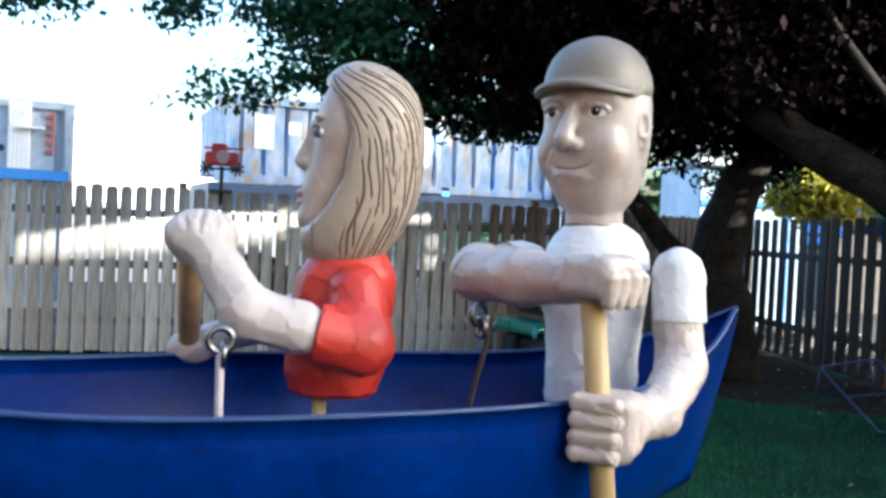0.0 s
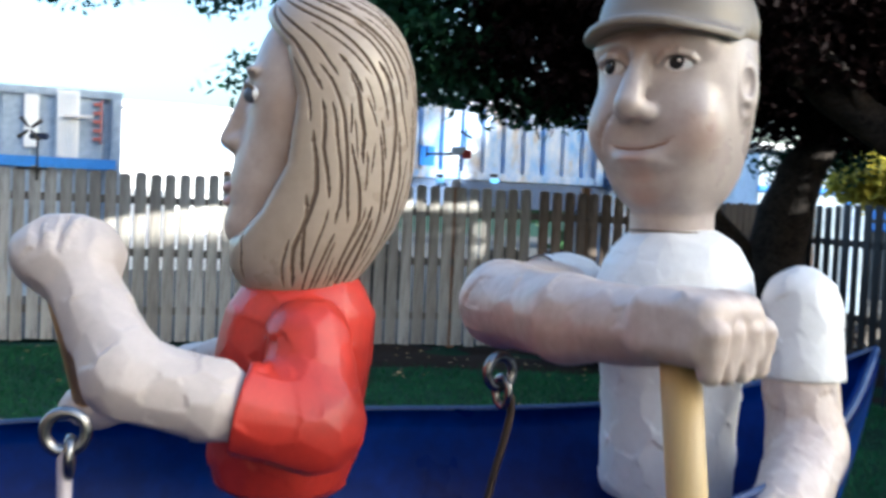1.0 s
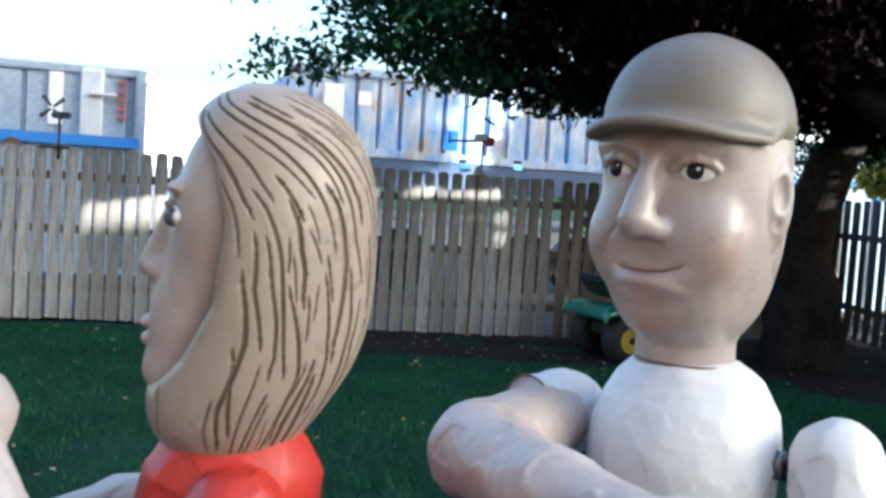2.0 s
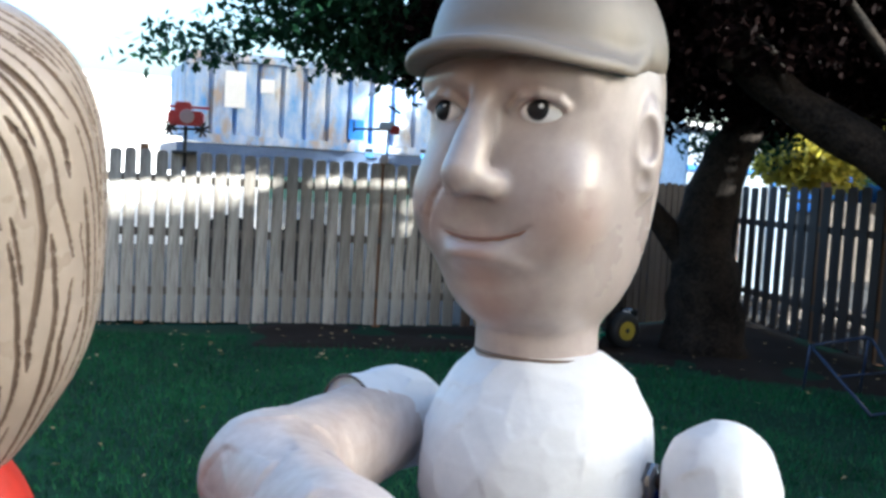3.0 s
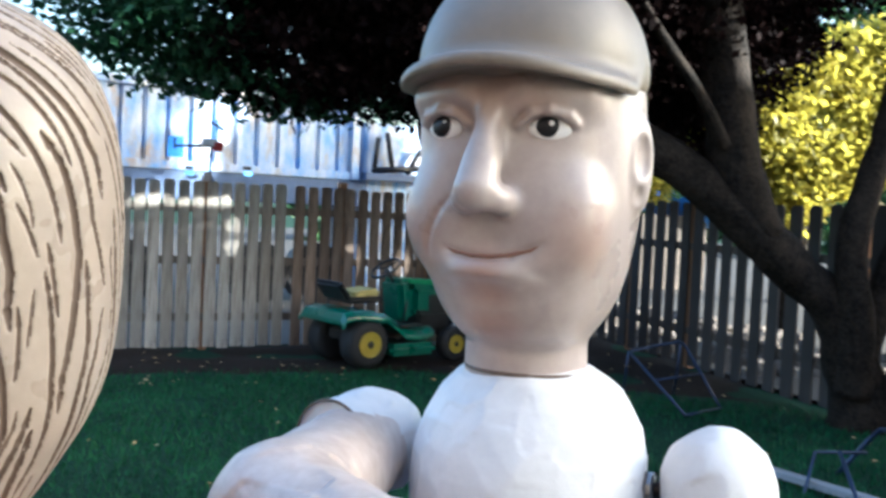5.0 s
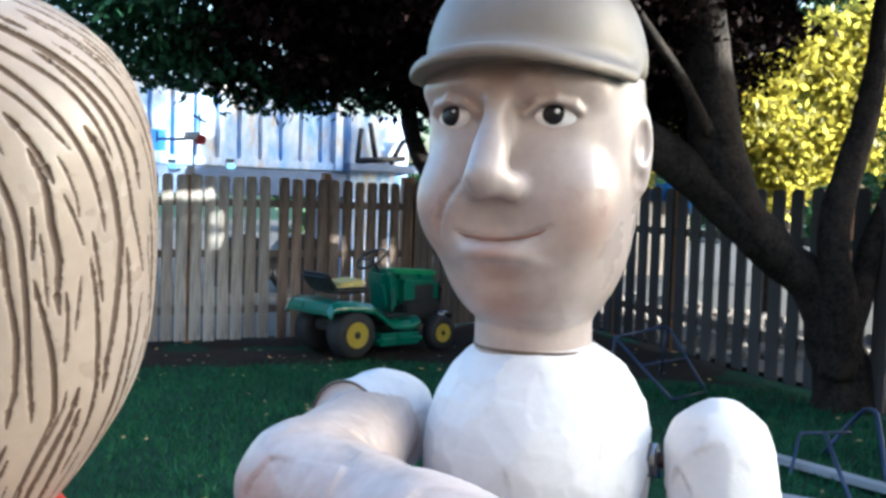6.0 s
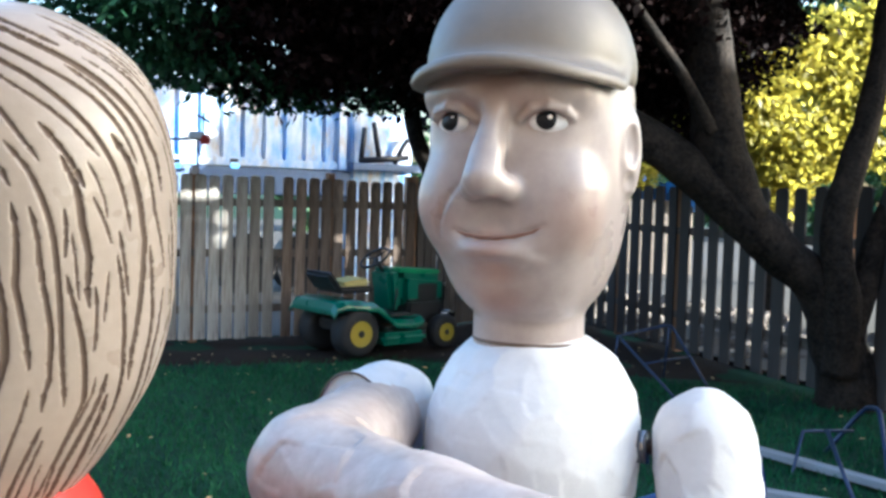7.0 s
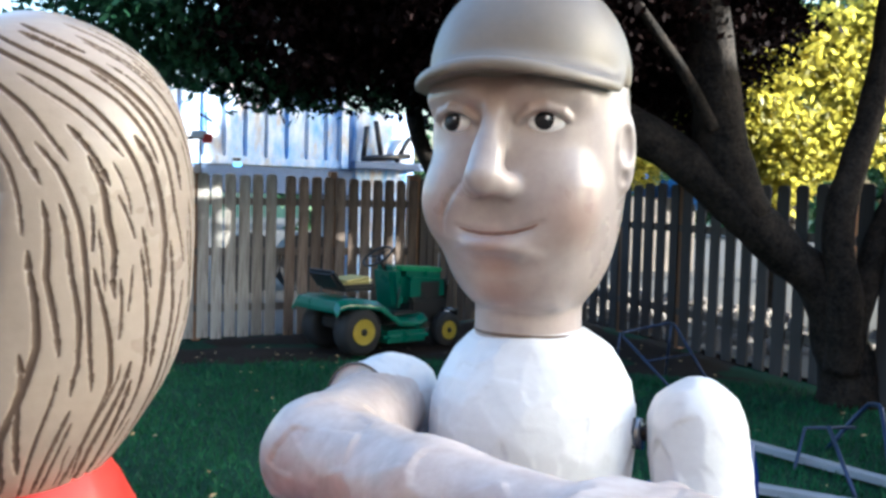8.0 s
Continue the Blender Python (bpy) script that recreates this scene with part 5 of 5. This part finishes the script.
# ---- riding mower by the fence ----
M_GREEN = mat("dark_green_mower_paint", (0.006, 0.12, 0.075), 0.3, vary=0.25, scale=6, fine=40, bump=0.04, coat=0.2)
M_GREEN2 = mat("sunlit_hood_green", (0.03, 0.3, 0.12), 0.3, vary=0.2, scale=6, fine=40, bump=0.04, coat=0.2)
M_YELLOW = mat("yellow_rim_paint", (0.36, 0.27, 0.024), 0.4, vary=0.2, scale=14, fine=60, bump=0.05)
M_CUSHION = mat("faded_yellow_vinyl", (0.5, 0.42, 0.14), 0.55, vary=0.2, scale=14, fine=60, bump=0.1)
M_TYRE = mat("black_rubber", (0.014, 0.014, 0.015), 0.75, vary=0.3, scale=20, fine=90, bump=0.2)
M_BLACK = mat("black_plastic", (0.012, 0.012, 0.013), 0.45, vary=0.3, scale=20, fine=90, bump=0.1)


def lathe_x(profile, seg=28):
    """A profile of (y, radius) turned about the y axis."""
    bm = bmesh.new()
    rings = [[bm.verts.new((r * math.cos(2 * math.pi * k / seg), y, r * math.sin(2 * math.pi * k / seg))) for k in range(seg)] for y, r in profile]
    for a, b in zip(rings, rings[1:]):
        for k in range(seg):
            bm.faces.new((a[k], b[k], b[(k + 1) % seg], a[(k + 1) % seg])).smooth = True
    bm.faces.new(rings[0])
    bm.faces.new(rings[-1][::-1])
    bmesh.ops.recalc_face_normals(bm, faces=bm.faces[:])
    return bm


def mower():
    m = tagged(empty("riding_mower", (2.36, 10.30, 0.0), 21.5), "green and yellow riding lawn mower parked by the fence", "lawn mower")

    def wheel(x, y, r, w, side):
        t = lathe_x([(-w / 2, r * 0.6), (-w / 2 - 0.005, r * 0.85), (-w * 0.36, r * 0.98), (0, r), (w * 0.36, r * 0.98), (w / 2 + 0.005, r * 0.85), (w / 2, r * 0.6)])
        t.transform(Matrix.Translation((x, y, r)))
        o = part("wheel", t, M_TYRE, m)
        s = side
        k = lathe_x([(s * w * 0.54, r * 0.05), (s * w * 0.54, r * 0.3), (s * w * 0.53, r * 0.42), (s * w * 0.57, r * 0.5), (s * w * 0.57, r * 0.53), (s * w * 0.3, r * 0.53)])
        k.transform(Matrix.Translation((x, y, r)))
        rim = part("rim", k, M_YELLOW, o, "yellow painted rim")
        h = lathe_x([(s * w * 0.3, r * 0.14), (s * w * 0.58, r * 0.15), (s * w * 0.62, r * 0.08)], 14)
        h.transform(Matrix.Translation((x, y, r)))
        part("hub", h, M_BLACK, o)

    for s in (-1, 1):
        wheel(0.0, s * 0.30, 0.25, 0.22, s)
        wheel(1.17, s * 0.31, 0.19, 0.15, s)
    # rear fender deck: a swept sheet that rises over the wheels
    verts, faces = [], []
    prof = [(-0.34, 0.50), (-0.30, 0.575), (-0.2, 0.595), (0.0, 0.585), (0.2, 0.555), (0.33, 0.47), (0.45, 0.38), (0.7, 0.36), (0.82, 0.40)]
    n = len(prof)
    for z0 in (0.0, -0.05):
        for x, z in prof:
            for y in (-0.43, -0.36, 0.36, 0.43):
                verts.append((x, y, z + z0 - (0.05 if abs(y) > 0.4 else 0)))
    for i in range(n - 1):
        for k in range(3):
            a = i * 4 + k
            faces.append((a, a + 4, a + 5, a + 1))
            b = a + n * 4
            faces.append((b, b + 1, b + 5, b + 4))
        for k in (0, 3):
            a = i * 4 + k
            faces.append((a, a + n * 4, a + n * 4 + 4, a + 4) if k == 0 else (a, a + 4, a + n * 4 + 4, a + n * 4))
    e = (n - 1) * 4
    for k in range(3):
        faces.append((k, k + 1, k + 1 + n * 4, k + n * 4))
        faces.append((e + k + 1, e + k, e + k + n * 4, e + k + 1 + n * 4))
    part_f = pyd("fender_deck", verts, faces, M_GREEN, m)
    bv = part_f.modifiers.new("bevel", "BEVEL")
    bv.width, bv.segments = 0.02, 2
    part("chassis", box((1.3, 0.3, 0.12), (0.5, 0, 0.32), 0.02), M_BLACK, m)
    part("mowing_deck", box((0.6, 0.86, 0.13), (0.58, 0, 0.17), 0.05), M_GREEN, m)
    hood = box((0.62, 0.4, 0.36), (1.0, 0, 0.66), 0.07)
    for v in hood.verts:
        if v.co.x > 1.1:
            v.co.z -= 0.06 * (v.co.x - 1.1) / 0.2 if v.co.z > 0.7 else 0
    part("hood", hood, M_GREEN, m)
    # lighter green puts the sun on the hood top into the colour
    part("hood_top", box((0.6, 0.3, 0.05), (0.97, 0, 0.845), 0.02, (0, 3, 0)), M_GREEN2, m, "hood top in lighter sunlit green")
    part("engine_bay", box((0.3, 0.406, 0.2), (1.04, 0, 0.63), 0.02), M_BLACK, m)
    part("grille", box((0.05, 0.34, 0.24), (1.31, 0, 0.6), 0.02), M_BLACK, m)
    for y in (-0.1, 0.1):
        part("headlight", box((0.03, 0.1, 0.06), (1.335, y, 0.68), 0.012), M_EYEW, m)
    part("engine_side", box((0.5, 0.42, 0.2), (1.02, 0, 0.44), 0.03), M_BLACK, m)
    part("dashboard", box((0.16, 0.36, 0.46), (0.62, 0, 0.66), 0.05, (0, -8, 0)), M_GREEN, m)
    part("steering_column", tube([(0.6, 0, 0.8), (0.47, 0, 0.98)], 0.022, 10), M_BLACK, m)
    c, ax = Vector((0.46, 0, 0.99)), Vector((0.58, 0, -0.81)).normalized()
    u = ax.orthogonal().normalized()
    w = ax.cross(u)
    ring = [c + (u * math.cos(a) + w * math.sin(a)) * 0.17 for a in [2 * math.pi * k / 28 for k in range(29)]]
    sw = part("steering_wheel", tube(ring, 0.014, 8, False), M_BLACK, m)
    for k in range(3):
        a = 2 * math.pi * k / 3
        part("spoke", tube([c, c + (u * math.cos(a) + w * math.sin(a)) * 0.165], 0.009, 6), M_BLACK, sw)
    part("seat_pan", merge(box((0.44, 0.46, 0.07), (0.08, 0, 0.68), 0.03), box((0.07, 0.46, 0.24), (-0.2, 0, 0.775), 0.03, (0, -38, 0))), M_BLACK, m)
    cu = box((0.36, 0.4, 0.08), (0.1, 0, 0.735), 0.035, (0, -6, 0))
    part("seat_cushion", cu, M_CUSHION, m, "faded yellow seat cushion")
    part("lever", tube([(0.5, -0.3, 0.45), (0.52, -0.32, 0.68)], 0.01, 8), M_BLACK, m)
    part("footrest", box((0.3, 0.16, 0.02), (0.52, -0.35, 0.42), 0.006), M_BLACK, m)
    part("muffler", tube([(1.2, -0.24, 0.38), (1.38, -0.24, 0.36)], 0.045, 12), M_STEEL, m)
    return m


mower()


# ---- whirligigs on the fence ----
M_REDTOY = mat("red_toy_paint", (0.5, 0.03, 0.03), 0.4, vary=0.2, scale=20, fine=80, bump=0.05)


def red_whirligig():
    w = tagged(empty("whirligig", (-1.155, fence_y(-1.155) - 0.03, 1.795)), "red boxy whirligig with black paddle wheels on the fence", "whirligig")
    part("base_plate", box((0.26, 0.1, 0.03), (0, 0.0, 0.03), 0.006), M_BLACK, w)
    part("pole", tube([(0, 0, -0.12), (0, 0, 0.3)], 0.02, 10), M_BLACK, w)
    part("body", box((0.36, 0.2, 0.15), (0, 0, 0.385), 0.02), M_REDTOY, w)
    part("cabin", box((0.16, 0.18, 0.1), (-0.03, 0, 0.5), 0.015), M_REDTOY, w)
    part("cross_bar", box((0.44, 0.03, 0.025), (0.02, -0.02, 0.5), 0.006), M_REDTOY, w)
    disc = lathe_x([(-0.12, 0.068), (-0.112, 0.075), (-0.1, 0.075)], 24)
    disc.transform(Matrix.Translation((0.02, 0, 0.4)))
    part("emblem_disc", disc, M_LIP, w, "round paler red disc")
    for s in (-1, 1):
        for k in range(4):
            a = k * 0.785 + 0.3
            part("paddle_blade", box((0.17, 0.1, 0.018), (s * 0.17, 0.0, 0.275), 0.004, (0, math.degrees(a), 0)), M_BLACK, w)
    part("axle", tube([(-0.2, 0, 0.275), (0.2, 0, 0.275)], 0.012, 8), M_STEEL, w)
    return w


red_whirligig()


def plane_whirligig():
    w = tagged(empty("whirligig", (0.985, fence_y(0.985) - 0.03, 1.88)), "small whirligig with red box and dark boom on a fence post", "whirligig")
    part("base", box((0.07, 0.07, 0.1), (-0.03, 0, 0.0), 0.01), M_PALE, w)
    part("pole", tube([(0, 0, -0.05), (0, 0, 0.32)], 0.012, 8), M_BLACK, w)
    part("boom", tube([(-0.38, 0, 0.315), (0.13, 0, 0.34)], [0.012, 0.018], 8), M_BLACK, w)
    part("cabin", box((0.16, 0.09, 0.08), (-0.02, 0, 0.37), 0.012), M_WHITE, w)
    part("red_box", box((0.1, 0.1, 0.1), (0.07, 0, 0.33), 0.01), M_REDTOY, w)
    part("mast", tube([(0.06, 0, 0.38), (0.055, 0, 0.62)], 0.01, 8), M_BLACK, w)
    part("blade", box((0.16, 0.014, 0.03), (0.055, -0.02, 0.55), 0.005, (0, 30, 0)), M_BLACK, w)
    part("tail_rotor", box((0.02, 0.02, 0.12), (-0.38, 0, 0.34), 0.004), M_BLACK, w)
    return w


plane_whirligig()

# ---- fittings on the trailer and container ----
M_LAMPBLUE = mat("pale_blue_reflector", (0.2, 0.5, 0.9), 0.2, vary=0.2, scale=30, fine=80, bump=0.0)


def marker(x, z):
    k = tagged(empty("marker_lamp", (x, 14.86, z)), "small black marker lamp with blue reflector on the trailer edge", "lamp", group="marker lamps on the trailer")
    part("housing", box((0.12, 0.08, 0.05), (0, 0, 0.03), 0.01), M_BLACK, k)
    part("reflector", box((0.13, 0.05, 0.07), (0, -0.06, -0.05), 0.012), M_LAMPBLUE, k)
    return k


# ---- yard things near the right-hand fence ----
M_TUBE = mat("dark_blue_tube_paint", (0.02, 0.035, 0.085), 0.35, 0.3, vary=0.3, scale=20, fine=90, bump=0.1)
M_BOARD = mat("pale_grey_board", (0.26, 0.28, 0.31), 0.75, vary=0.3, scale=5, fine=40, bump=0.3, stretch=(0.1, 1, 1))


def tube_frame():
    f = tagged(empty("tube_frame", (4.9, 8.0, 0)), "dark blue bent tube frame leaning over the dirt", "metal frame")
    a, b, c, d = (-0.28, -0.54, 0.02), (-0.365, 0.3, 0.43), (0.18, 0.3, 0.52), (0.23, -0.3, 0.02)
    part("hoop", tube([a, (-0.36, 0.25, 0.405), (-0.34, 0.3, 0.432), (0.15, 0.3, 0.518), (0.19, 0.26, 0.5), d], 0.013, 8), M_TUBE, f)
    part("crossbar", tube([a, d], 0.011, 8), M_TUBE, f)
    part("lower_bar", tube([(-0.32, -0.12, 0.24), (0.21, 0.0, 0.27)], 0.009, 8), M_TUBE, f)
    for p in (b, c):
        part("leg", tube([p, (p[0] + 0.03, p[1] + 0.12, 0.0)], 0.011, 8), M_TUBE, f)
    return f


tube_frame()


def board(p, q, label="weathered pale grey board lying on the lawn"):
    p, q = Vector(p), Vector(q)
    d = q - p
    o = part("board", box((d.length, 0.09, 0.045), (0, 0, 0), 0.004), M_BOARD)
    o.matrix_world = pose(*((p + q) / 2), 0, 0, math.degrees(math.atan2(d.y, d.x)))
    return tagged(o, label, "board", group="boards on the lawn")


board((4.10, 6.1, 0.03), (4.50, 4.65, 0.03))
board((3.40, 5.2, 0.03), (4.15, 4.33, 0.03))


def low_stand():
    s = tagged(empty("low_stand", (4.39, 5.17, 0)), "low dark blue bent tube stand on the lawn", "stand")
    part("leg", tube([(-0.27, 0.18, 0.0), (-0.02, 0.4, 0.2), (0.3, 0.3, 0.21)], 0.012, 8), M_TUBE, s)
    part("leg", tube([(-0.3, -0.38, 0.0), (-0.09, 0.1, 0.28)], 0.014, 8), M_TUBE, s)
    part("leg", tube([(0.18, -0.15, 0.0), (0.36, 0.14, 0.36), (0.4, 0.22, 0.375), (0.47, 0.4, 0.33), (0.3, 0.55, 0.0)], 0.016, 8, True, 1), M_TUBE, s)
    return s


low_stand()


for mx, mz in ((1.0, 2.045), (1.82, 2.08)):
    marker(mx, mz)


def plate(x, z, w, h, m, label):
    k = part("sign_plate", box((w, 0.012, h), (0, 0, 0), 0.003), m)
    k.matrix_world = pose(0, 14.9, 0, 0, 0, 14.0) @ Matrix.Translation((x, 0.02, z))
    return tagged(k, label, "plate")


plate(-0.98, 2.82, 0.3, 0.52, M_WHITE, "white blank plate on the container wall")
plate(-0.52, 2.9, 0.2, 0.2, M_WHITE, "small white plate on the container wall")
plate(0.84, 2.38, 0.24, 0.3, M_BLUEPLATE, "bright blue plate on the container wall")


def cross_whirligig():
    w = tagged(empty("whirligig", (X_WH, fence_y(X_WH) - 0.02, 1.8)), "small dark whirligig with a crossed propeller on the fence", "whirligig")
    part("pole", tube([(0.09, 0, -0.1), (0.09, 0, 0.3)], 0.012, 8), M_BLACK, w)
    part("base_plate", box((0.3, 0.06, 0.02), (0.04, 0, 0.025), 0.004), M_BLACK, w)
    for a in (38, 128):
        for s in (-1, 1):
            c, q = math.cos(radians(a)) * s, math.sin(radians(a)) * s
            part("blade", tube([(0.02 + 0.02 * c, -0.03, 0.43 + 0.02 * q), (0.02 + 0.15 * c, -0.03, 0.43 + 0.15 * q)], [0.012, 0.024], 8), M_RAIL, w)
    part("body", box((0.2, 0.05, 0.07), (0.1, 0.02, 0.36), 0.015), M_TUBE, w)
    return w


X_WH = -3.56
cross_whirligig()
